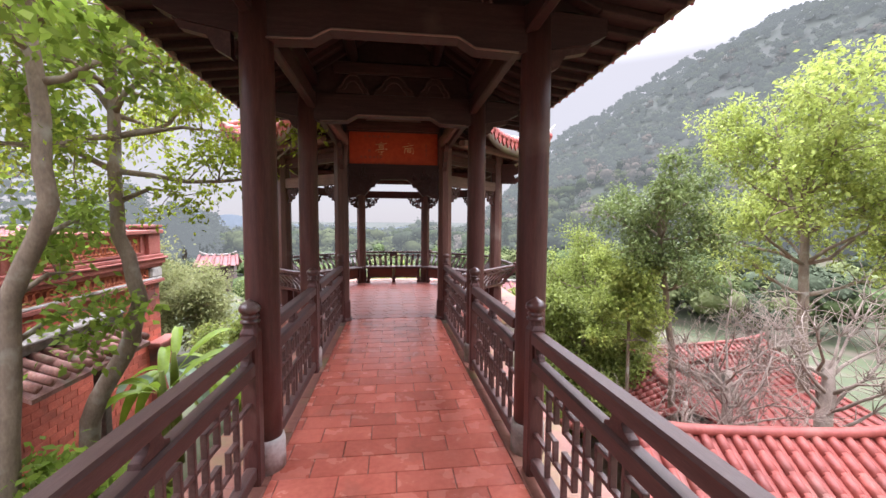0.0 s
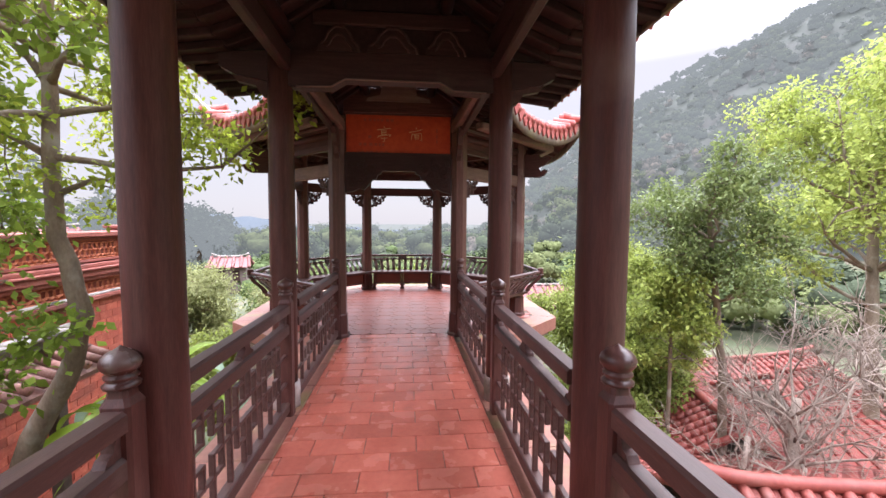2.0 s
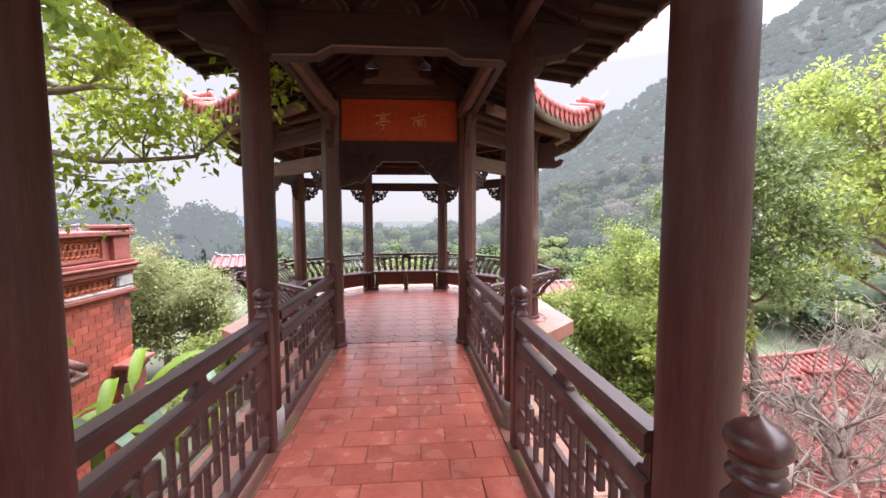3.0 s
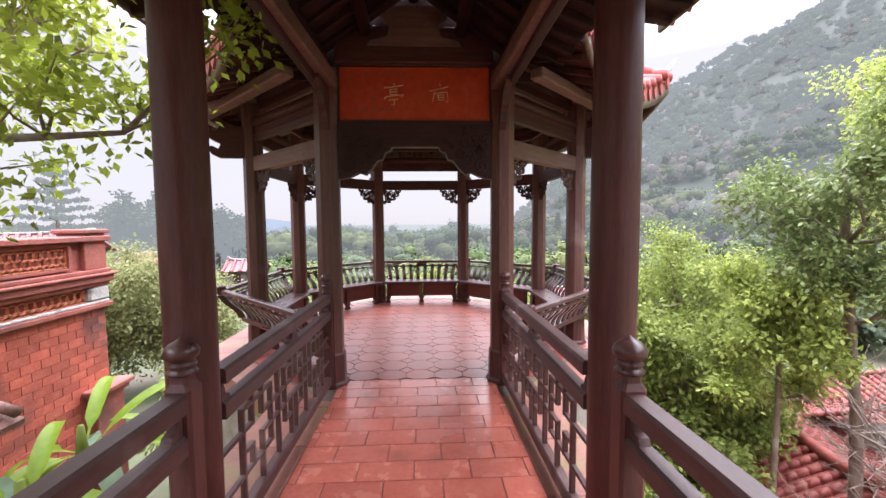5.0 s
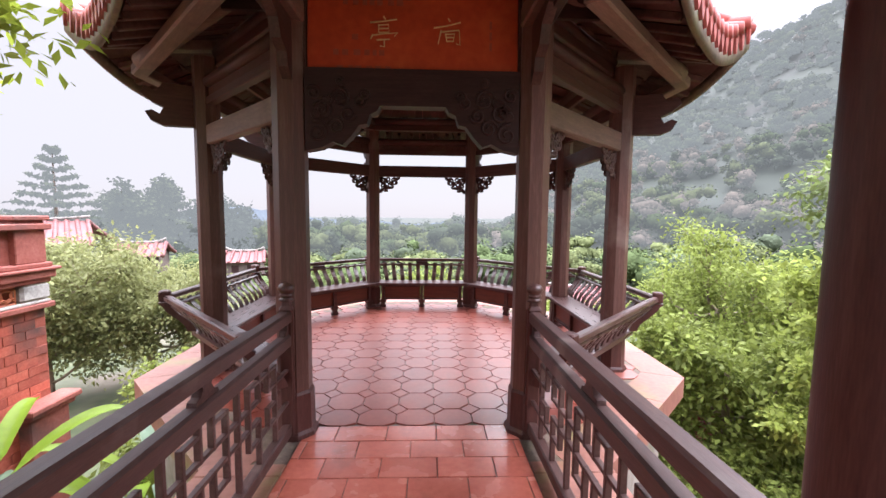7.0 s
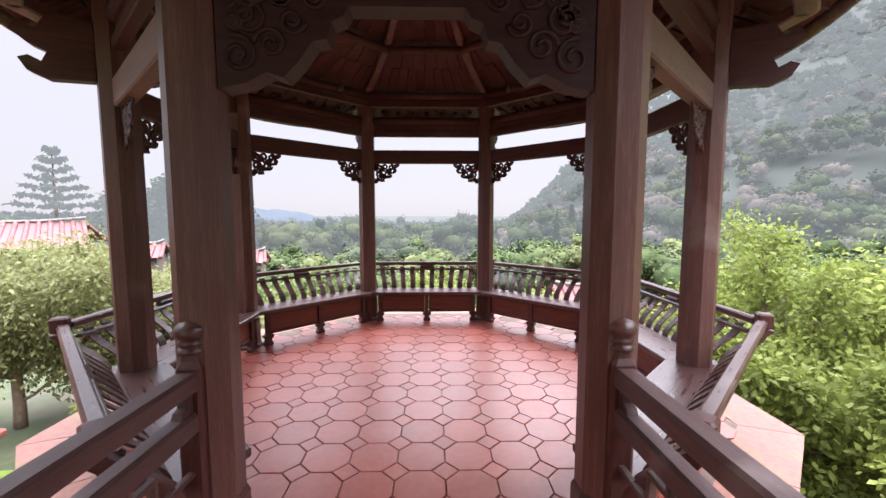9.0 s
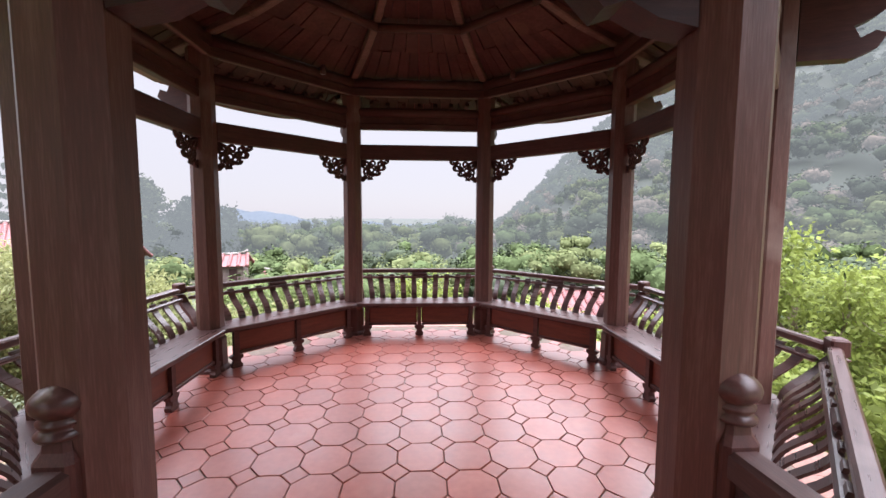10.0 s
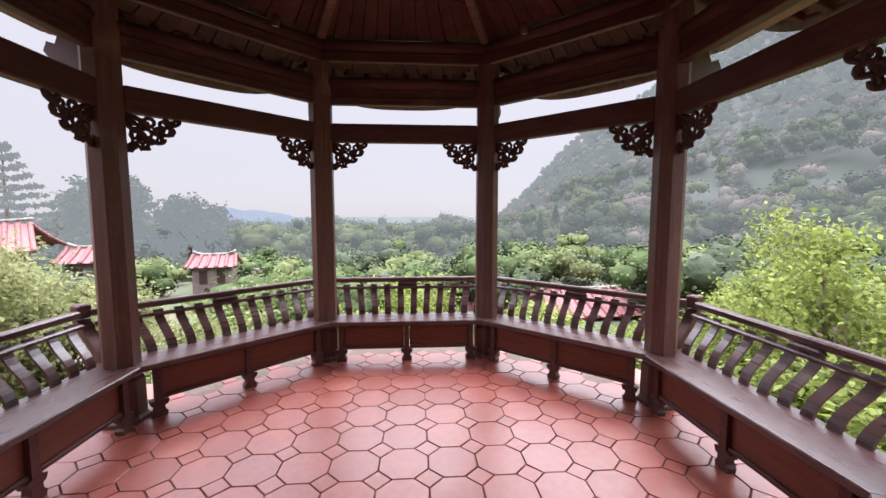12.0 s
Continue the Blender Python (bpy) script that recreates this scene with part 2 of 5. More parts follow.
# mist: strength of a pale emission that stands for distance haze
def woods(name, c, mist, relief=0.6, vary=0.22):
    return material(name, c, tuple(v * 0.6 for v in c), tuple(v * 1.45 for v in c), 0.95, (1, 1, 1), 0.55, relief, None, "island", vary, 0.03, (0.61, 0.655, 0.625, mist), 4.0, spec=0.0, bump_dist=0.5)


# haze in the colour: near base lightened, farther bases dimmed with pale emission
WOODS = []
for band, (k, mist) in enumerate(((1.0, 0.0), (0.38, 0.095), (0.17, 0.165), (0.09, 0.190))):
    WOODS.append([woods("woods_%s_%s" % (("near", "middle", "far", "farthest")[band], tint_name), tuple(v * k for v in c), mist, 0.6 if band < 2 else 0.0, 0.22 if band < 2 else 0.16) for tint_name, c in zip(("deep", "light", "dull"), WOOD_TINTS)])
# winter crowns carry painted haze as emission too
BROWN_WOODS = woods("winter_crowns_haze_glow", (0.060, 0.046, 0.036), 0.13)
# hillside and ridges glow pale: the emission is painted distance haze
CLIFF = material("haze_glow_hillside", (0.012, 0.016, 0.008), (0.008, 0.011, 0.005), (0.017, 0.020, 0.011), 0.95, (1, 1, 1), 0.05, 0.0, ((0.017, 0.016, 0.012), 0.03, 0.58, 0.68), glow=(0.60, 0.64, 0.61, 0.078))
FAR_HILL = material("haze_glow_far_hills", (0.05, 0.062, 0.075), (0.035, 0.046, 0.058), (0.065, 0.078, 0.090), 1.0, (1, 1, 1), 0.05, 0.0, glow=(0.58, 0.64, 0.70, 0.150))
FARTHEST_HILL = material("haze_glow_farthest_hills", (0.05, 0.058, 0.065), (0.045, 0.052, 0.06), (0.056, 0.064, 0.072), 1.0, (1, 1, 1), 0.03, 0.0, glow=(0.61, 0.635, 0.66, 0.225))


# ---- shapes ----
class Geo:
    """Collects vertices and faces of one mesh."""

    def __init__(self):
        self.v, self.f, self.s = [], [], []

    def add(self, verts, faces, smooth=False, m=None):
        k = len(self.v)
        self.v += [tuple(m @ Vector(p)) if m is not None else tuple(p) for p in verts]
        self.f += [tuple(i + k for i in f) for f in faces]
        self.s += [smooth] * len(faces)
        return self

    def box(self, x0, y0, z0, x1, y1, z1, b=0.004, m=None):
        b = min(b, (x1 - x0) * 0.45, (y1 - y0) * 0.45, (z1 - z0) * 0.45)
        rings = []
        for z, i in ((z0, b), (z0 + b, 0), (z1 - b, 0), (z1, b)):
            X0, X1, Y0, Y1 = x0 + i, x1 - i, y0 + i, y1 - i
            rings.append([(X0 + b, Y0, z), (X1 - b, Y0, z), (X1, Y0 + b, z), (X1, Y1 - b, z), (X1 - b, Y1, z), (X0 + b, Y1, z), (X0, Y1 - b, z), (X0, Y0 + b, z)])
        return self.loft(rings, m=m)

    def loft(self, rings, closed=True, caps=True, smooth=False, m=None):
        n = len(rings[0])
        v = [p for r in rings for p in r]
        f = []
        for i in range(len(rings) - 1):
            for j in range(n if closed else n - 1):
                a, b2 = i * n + j, i * n + (j + 1) % n
                f.append((a, b2, b2 + n, a + n))
        if caps and closed:
            f.append(tuple(range(n))[::-1])
            f.append(tuple((len(rings) - 1) * n + j for j in range(n)))
        return self.add(v, f, smooth, m)

    def beam(self, p, q, w, h, b=0.006, up=(0, 0, 1)):
        """A bevelled bar from p to q, w wide and h high."""
        p, q = Vector(p), Vector(q)
        d = (q - p)
        length = d.length
        d.normalize()
        side = d.cross(Vector(up)).normalized()
        top = side.cross(d).normalized()
        m = Matrix((( *side, 0), (*d, 0), (*top, 0), (0, 0, 0, 1))).transposed()
        m.translation = p
        return self.box(-w / 2, 0, -h / 2, w / 2, length, h / 2, b, m)

    def lathe(self, profile, n=20, m=None, smooth=True):
        rings = [[(r * math.cos(2 * math.pi * j / n), r * math.sin(2 * math.pi * j / n), z) for j in range(n)] for r, z in profile]
        return self.loft(rings, smooth=smooth, m=m)

    def tube(self, pts, radii, n=8, smooth=True, flat=1.0):
        rings = []
        prev = None
        pts = [Vector(p) for p in pts]
        for i, p in enumerate(pts):
            d = (pts[min(i + 1, len(pts) - 1)] - pts[max(i - 1, 0)])
            d = d.normalized() if d.length > 1e-9 else Vector((0, 0, 1))
            if prev is None:
                prev = Vector((0, 0, 1)) if abs(d.z) < 0.9 else Vector((1, 0, 0))
            side = d.cross(prev).normalized()
            prev = side.cross(d).normalized()
            r = radii[i] if hasattr(radii, "__len__") else radii
            rings.append([tuple(p + r * (math.cos(2 * math.pi * j / n) * side + flat * math.sin(2 * math.pi * j / n) * prev)) for j in range(n)])
        return self.loft(rings, smooth=smooth)

    def shear(self, k):
        self.v = [(x, y, z - k * y) for x, y, z in self.v]
        return self

    def mesh(self, name, mat):
        me = bpy.data.meshes.new(name)
        me.from_pydata(self.v, [], self.f)
        me.polygons.foreach_set("use_smooth", self.s)
        me.materials.append(mat)
        me.update()
        return me


def part(name, geo, mat, parent=None, label="", at=None):
    ob = new(name, geo if isinstance(geo, bpy.types.Mesh) else geo.mesh(name, mat))
    if at is not None:
        ob.matrix_basis = at
    if parent is not None:
        ob.parent = parent
    if label:
        ob["label"] = label
    return ob


def thing(name, label, category, group="", at=None, kind=""):
    ob = new(name)
    ob.empty_display_size = 0.1
    if at is not None:
        ob.matrix_basis = at
    return tagged(ob, label, category, group, kind)


def quad_mesh(name, q, mat):
    """A mesh of loose quads from an array n x 4 x 3."""
    n = len(q)
    me = bpy.data.meshes.new(name)
    me.vertices.add(4 * n)
    me.vertices.foreach_set("co", np.ascontiguousarray(q, dtype=np.float32).ravel())
    me.loops.add(4 * n)
    me.loops.foreach_set("vertex_index", np.arange(4 * n, dtype=np.int32))
    me.polygons.add(n)
    me.polygons.foreach_set("loop_start", np.arange(0, 4 * n, 4, dtype=np.int32))
    me.materials.append(mat)
    me.update()
    me.validate()
    return me


def ico_sphere():
    """Vertices and triangles of a rough sphere of 20 faces."""
    t = (1 + 5 ** 0.5) / 2
    v = [(-1, t, 0), (1, t, 0), (-1, -t, 0), (1, -t, 0), (0, -1, t), (0, 1, t), (0, -1, -t), (0, 1, -t), (t, 0, -1), (t, 0, 1), (-t, 0, -1), (-t, 0, 1)]
    f = [(0, 11, 5), (0, 5, 1), (0, 1, 7), (0, 7, 10), (0, 10, 11), (1, 5, 9), (5, 11, 4), (11, 10, 2), (10, 7, 6), (7, 1, 8), (3, 9, 4), (3, 4, 2), (3, 2, 6), (3, 6, 8), (3, 8, 9), (4, 9, 5), (2, 4, 11), (6, 2, 10), (8, 6, 7), (9, 8, 1)]
    v = [Vector(p).normalized() for p in v]
    return np.array([tuple(p) for p in v]), np.array(f)


ICO_V, ICO_F = ico_sphere()


def foliage_mesh(name, lobes, quads, mat):
    """One mesh of rough lobes (n x 12 x 3) and loose leaf clusters (m x 4 x 3)."""
    n, m, k = len(lobes), len(quads), len(ICO_V)
    me = bpy.data.meshes.new(name)
    me.vertices.add(n * k + m * 4)
    me.vertices.foreach_set("co", np.concatenate([lobes.reshape(-1, 3), quads.reshape(-1, 3)]).astype(np.float32).ravel())
    tri = (ICO_F[None] + (np.arange(n) * k)[:, None, None]).reshape(-1)
    idx = np.concatenate([tri, n * k + np.arange(m * 4)]).astype(np.int32)
    me.loops.add(len(idx))
    me.loops.foreach_set("vertex_index", idx)
    nt = n * len(ICO_F)
    me.polygons.add(nt + m)
    me.polygons.foreach_set("loop_start", np.concatenate([np.arange(nt) * 3, nt * 3 + np.arange(m) * 4]).astype(np.int32))
    me.polygons.foreach_set("use_smooth", np.concatenate([np.ones(nt, bool), np.zeros(m, bool)]))
    me.materials.append(mat)
    me.update()
    me.validate()
    return me



# ---- plan: a covered walk along +y that ends at an octagonal pavilion ----
CY, AP = 8.46, 1.96
T22 = math.tan(radians(22.5))
COL_X, SLOPE, END = 0.825, 0.016, 6.42
NEWELS = {-1: (2.445, 4.225, 6.43), 1: (2.345, 4.13, 6.43)}
COLUMNS = ((-1.5, -0.83, 0.83), (0.45, -0.83, 0.83), (2.59, -0.80, 0.88), (4.39, -0.885, 0.885))


def fall(y):
    """The height of the walk's floor, which falls gently to the pavilion."""
    return SLOPE * max(0.0, END - y)


def corner(k, r, z=0.0):
    """Corner k of an octagon of circumradius r round the pavilion's middle; corner 0 is front right of the axis."""
    a = radians(-67.5 + 45 * k)
    return Vector((r * math.cos(a), CY + r * math.sin(a), z))


def octagon(a, z):
    return [tuple(corner(k, a / math.cos(radians(22.5)), z)) for k in range(8)]


# ---- floor, platform and base ----
g = Geo()
g.loft([octagon(2.46, -0.30), octagon(2.46, -0.012)])
floor = tagged(part("floor", g, GROUT), "mortar bed of the pavilion's tiled floor", "floor", kind="structure")
g = Geo()
g.loft([octagon(2.42, -4.5), octagon(2.40, -0.302)])
tagged(part("wall_pavilion_base", g, STONE), "rough stone base under the octagonal pavilion", "wall", kind="structure")
g = Geo()
y0, y1 = -9.0, 6.50
for x0, x1, dz in ((-0.74, 0.74, 0.012),):
    g.add([(x, y, fall(y) - d + 0.002) for y in (y0, y1) for x in (x0, x1) for d in (dz, 0.25)], [(0, 2, 6, 4), (1, 5, 7, 3), (0, 4, 5, 1), (2, 3, 7, 6), (0, 1, 3, 2), (4, 6, 7, 5)])
walk_floor = tagged(part("floor_walk", g, GROUT), "mortar bed of the covered walk's brick-tiled floor", "floor", kind="structure")
g = Geo()
g.add([(x, y, fall(y) - d) for y in (-9.0, 6.12) for x in (-1.18, 1.18) for d in (0.05, 4.5)], [(0, 2, 6, 4), (1, 5, 7, 3), (0, 4, 5, 1), (2, 3, 7, 6), (0, 1, 3, 2), (4, 6, 7, 5)])
tagged(part("wall_walk_base", g, STONE), "stone base wall under the covered walk", "wall", kind="structure")
border = thing("pavement_border", "pink slabs bordering the walk, stained with moss", "pavement", kind="structure")
for sgn in (-1, 1):
    y = -9.0
    while y < 6.10:
        ye = min(y + 0.60, 6.12)
        g = Geo()
        xa, xb = sorted((sgn * 0.745, sgn * 1.24))
        g.box(xa, 0, -0.16, xb, ye - y - 0.006, -0.004, 0.006).shear(SLOPE)
        part("slab", g, SLAB, border, at=pose(0, y, fall(y)))
        y = ye
for k in range(8):
    a, b = corner(k - 1, 1, 0), corner(k, 1, 0)
    m_ang = -90 + 45 * k
    for i in range(3):
        g = Geo()
        u0, u1 = -1 + 2 * i / 3, -1 + 2 * (i + 1) / 3
        ring = lambda z: [(u0 * 2.225 * T22 + 0.003, 2.225, z), (u1 * 2.225 * T22 - 0.003, 2.225, z), (u1 * 2.57 * T22 - 0.003, 2.57, z), (u0 * 2.57 * T22 + 0.003, 2.57, z)]
        g.loft([ring(-0.20), ring(-0.008)])
        if k:
            part("slab", g, SLAB, border, at=pose(0, CY, 0, 0, 0, m_ang - 90))


# unseen wall, added to close the walk off to light from behind
g = Geo()
g.box(-2.4, -9.3, -4.6, 2.4, -9.02, 4.0, 0.01)
tagged(part("wall_south", g, STONE), "unseen plain wall added behind the start of the walk", "wall", kind="structure")


# ---- columns of the walk ----
def walk_column(white):
    t = thing("column", "round dark brown wooden column on a " + ("whitewashed" if white else "grimy grey") + " stone plinth", "column", "columns of the walk")
    g = Geo()
    g.lathe([(0.112, 0.0), (0.111, 0.17), (0.107, 0.198), (0.099, 0.205)], 24)
    part("plinth", g, PLINTH_M if white else PLINTH_G, t, "chipped stone plinth")
    g = Geo()
    g.lathe([(0.094, 0.206), (0.097, 0.7), (0.098, 1.4), (0.096, 2.2), (0.093, 2.86)], 28)
    part("shaft", g, WOOD, t)
    return t


masters = {s: walk_column(s < 0) for s in (-1, 1)}
first = True
for y, xl, xr in COLUMNS:
    for s, x in ((-1, xl), (1, xr)):
        m = pose(x, y, fall(y) - 0.004, 0, 0, 40 * y)
        if first:
            masters[s].matrix_basis = m
        else:
            copy_thing(masters[s], m)
    first = False


# ---- railings ----
# half a bay of the lattice: bars by their place along the bay (0 to 1) and by level (0 bottom rail, 5 middle rail)
SA, SB, SC, SD, SE, SF, SG = 0.11, 0.167, 0.231, 0.295, 0.355, 0.413, 0.474
HALF = [("v", SA, 0, 4), ("v", SB, 3, 5), ("v", SB, 1, 2), ("v", SC, 3, 5), ("v", SC, 0, 2), ("v", SD, 1, 4), ("v", SE, 0, 5), ("v", SF, 1, 4), ("v", SG, 3, 5), ("v", SG, 0, 2),
        ("h", 0.0, SB, 3), ("h", SA, SD, 4), ("h", SC, SF, 3), ("h", SA, SB, 2), ("h", SA, SC, 1), ("h", 0.0, SA, 1), ("h", SC, SF, 2), ("h", SC, SD, 1), ("h", SF, SG, 4), ("h", SF, SG, 3), ("h", SF, SG, 2), ("h", SF, SG, 1), ("h", SG, 1 - SG, 2), ("h", SG, 1 - SG, 3)]
LEVELS = (0.115, 0.262, 0.372, 0.482, 0.592, 0.652)


def finial(parent, y, z):
    g = Geo()
    g.lathe([(0.001, 0.0), (0.052, 0.0), (0.055, 0.012), (0.043, 0.024), (0.040, 0.030), (0.049, 0.040), (0.050, 0.050), (0.040, 0.058), (0.046, 0.066), (0.058, 0.084), (0.061, 0.102), (0.056, 0.122), (0.042, 0.140), (0.024, 0.152), (0.010, 0.162), (0.001, 0.172)], 20, Matrix.Diagonal((1, 1, 0.80, 1)))
    part("finial", g, FINIAL, parent, "turned bulb finial worn pale on top", pose(0, y, z))


def railing(y0, y1, newel=True):
    """A bay of railing from y0 to the newel at y1, on the axis of the columns."""
    n = y1 - y0
    t = thing("railing", "dark brown wooden railing with a meander lattice and double top rail", "railing", "railings of the walk", pose(0, y0, fall(y0)))
    g = Geo()
    w = 0.042
    ring = lambda y: [(-w, y, 0.812), (w, y, 0.812), (w, y, 0.868), (w - 0.012, y, 0.880), (-w + 0.012, y, 0.880), (-w, y, 0.868)]
    g.loft([ring(0), ring(n)]).shear(SLOPE)
    part("top_rail", g, RAIL, t)
    ring2 = lambda y: [(-0.036, y, 0.652), (0.036, y, 0.652), (0.036, y, 0.716), (0.024, y, 0.728), (-0.024, y, 0.728), (-0.036, y, 0.716)]
    g = Geo()
    g.loft([ring2(0), ring2(n)]).shear(SLOPE)
    part("middle_rail", g, RAIL, t)
    g = Geo()
    g.box(-0.030, 0, 0.035, 0.030, n, 0.115, 0.008).shear(SLOPE)
    part("bottom_rail", g, RAIL, t)
    g = Geo()
    prof = [(-0.085, 0.0), (0.085, 0.0), (0.080, 0.018), (0.050, 0.028), (0.032, 0.055), (0.045, 0.084), (-0.045, 0.084), (-0.032, 0.055), (-0.050, 0.028), (-0.080, 0.018)]
    g.loft([[(x, n / 2 + a, 0.728 + b) for a, b in prof] for x in (-0.02, 0.02)]).shear(SLOPE)
    part("spacer", g, CARVED, t, "carved cloud-shaped spacer block")
    for end in (0.0, n):
        g = Geo()
        sg = 1 if end == 0 else -1
        prof = [(0, 0.0), (0.075, 0.0), (0.060, 0.022), (0.035, 0.030), (0.030, 0.055), (0.012, 0.084), (0, 0.084)]
        g.loft([[(x, end + sg * a, 0.728 + b) for a, b in prof] for x in (-0.02, 0.02)]).shear(SLOPE)
        part("spacer", g, CARVED, t)
    made = set()
    for side in (0, 1):
        for kind, a, b, c in HALF:
            if kind == "v":
                ya = (1 - a if side else a) * n
                key = ("v", round(ya, 3), b, c)
                box = (-0.015, ya - 0.0105, LEVELS[b] - (0.0115 if b else 0), 0.015, ya + 0.0105, LEVELS[c] + (0.0115 if c < 5 else 0))
            else:
                p, q = (1 - b, 1 - a) if side else (a, b)
                key = ("h", round(p, 3), round(q, 3), c)
                box = (-0.0135, p * n, LEVELS[c] - 0.0105, 0.0135, q * n, LEVELS[c] + 0.0105)
            if key in made:
                continue
            made.add(key)
            g = Geo()
            g.box(*box, 0.003).shear(SLOPE)
            part("lattice_bar", g, RAIL, t)
    if newel:
        g = Geo()
        b = 0.048
        rings = []
        for z, i in ((-0.10, 0), (0.88, 0), (0.905, 0.012), (0.936, 0.016)):
            bb = b - i
            c = 0.012
            rings.append([(-bb + c, -bb, z), (bb - c, -bb, z), (bb, -bb + c, z), (bb, bb - c, z), (bb - c, bb, z), (-bb + c, bb, z), (-bb, bb - c, z), (-bb, -bb + c, z)])
        g.loft(rings, m=pose(0, n + 0.045, 0.0 - SLOPE * n + 0.01))
        post = part("newel_post", g, WOOD, t)
        finial(post, n + 0.045, 0.945 - SLOPE * n)
    return t


for s, ends in NEWELS.items():
    for y0, y1 in ((-1.39, 0.34), (0.56, ends[0] - 0.05), (2.66, ends[1] - 0.05), (4.45, ends[2] - 0.06)):
        t = railing(y0, y1)
        t.matrix_basis = pose(s * COL_X, 0, 0) @ t.matrix_basis


# ---- pavilion posts ----
post = thing("pavilion_post", "eight-sided dark brown wooden post with a flared stone-set foot", "post", "posts of the pavilion")
g = Geo()
r8 = lambda r, z: [(r * math.cos(radians(22.5 + 45 * j)), r * math.sin(radians(22.5 + 45 * j)), z) for j in range(8)]
g.loft([r8(0.114, 0.0), r8(0.113, 1.2), r8(0.111, 2.93)])
part("shaft", g, POST, post)
g = Geo()
g.loft([r8(0.155, 0.0), r8(0.150, 0.03), r8(0.132, 0.05), r8(0.128, 0.30), r8(0.117, 0.32)])
part("foot", g, WOOD, post)
for k in range(8):
    p = corner(k, AP / math.cos(radians(22.5)))
    m = pose(p.x, p.y, -0.004, 0, 0, 45 * k)
    if k:
        copy_thing(post, m)
    else:
        post.matrix_basis = m


# ---- carved brackets ----
def carved_bracket_mesh():
    """Openwork scrolls in a curved corner piece; x along the beam from the post, z down from the beam."""
    g = Geo()
    def scroll(cx, cz, r, turns, a0, thick=0.009, sgn=1):
        pts, rad = [], []
        n = int(16 * turns)
        for i in range(n + 1):
            f = i / n
            a = a0 + sgn * f * turns * 2 * math.pi
            rr = r * (1 - 0.8 * f)
            pts.append((cx + rr * math.cos(a), 0.0, cz + rr * math.sin(a)))
            rad.append(thick * (1 - 0.4 * f))
        g.tube(pts, rad, 6, flat=1.6)
    rnd = random.Random(4)
    edge = []
    for i in range(29):
        f = i / 28
        a = radians(90 * f)
        rr = 0.235 + 0.02 * math.sin(f * 9 * math.pi)
        edge.append((0.005 + (rr + 0.07 * math.cos(a) ** 2) * math.cos(a), 0, -0.005 - rr * math.sin(a)))
    g.tube(edge, 0.010, 6, flat=1.5)
    for i, (x, z, _, _) in enumerate([(e[0], e[2], 0, 0) for e in edge[1::3]]):
        scroll(x * 0.95, z * 0.95, 0.030, 1.1, rnd.uniform(0, 6), 0.009, 1 if i % 2 else -1)
    for x, z, r in ((0.06, -0.06, 0.05), (0.15, -0.05, 0.045), (0.23, -0.045, 0.038), (0.06, -0.15, 0.042), (0.13, -0.13, 0.05), (0.20, -0.11, 0.032), (0.05, -0.21, 0.024)):
        scroll(x, z, r, 1.35, rnd.uniform(0, 6), 0.011, rnd.choice((-1, 1)))
    for a in (20, 45, 70):
        g.tube([(0, 0, 0), (0.12 * math.cos(radians(a)), 0, -0.12 * math.sin(radians(a))), (0.22 * math.cos(radians(a + 8)), 0, -0.22 * math.sin(radians(a + 8)))], [0.014, 0.010, 0.007], 6, flat=1.4)
    return g.mesh("carved_bracket", CARVED)


bracket_mesh = carved_bracket_mesh()


def bracket(m):
    ob = new("carved_bracket", bracket_mesh)
    ob.matrix_basis = m
    return tagged(ob, "openwork carved dark wood bracket under the tie beam", "bracket", "brackets of the pavilion")


# ---- beams of the pavilion ----
def side_pose(k, z=0.0):
    """The frame of side k: x along the side, y outwards; side 0 faces the walk."""
    return pose(0, CY, z, 0, 0, -180 + 45 * k)


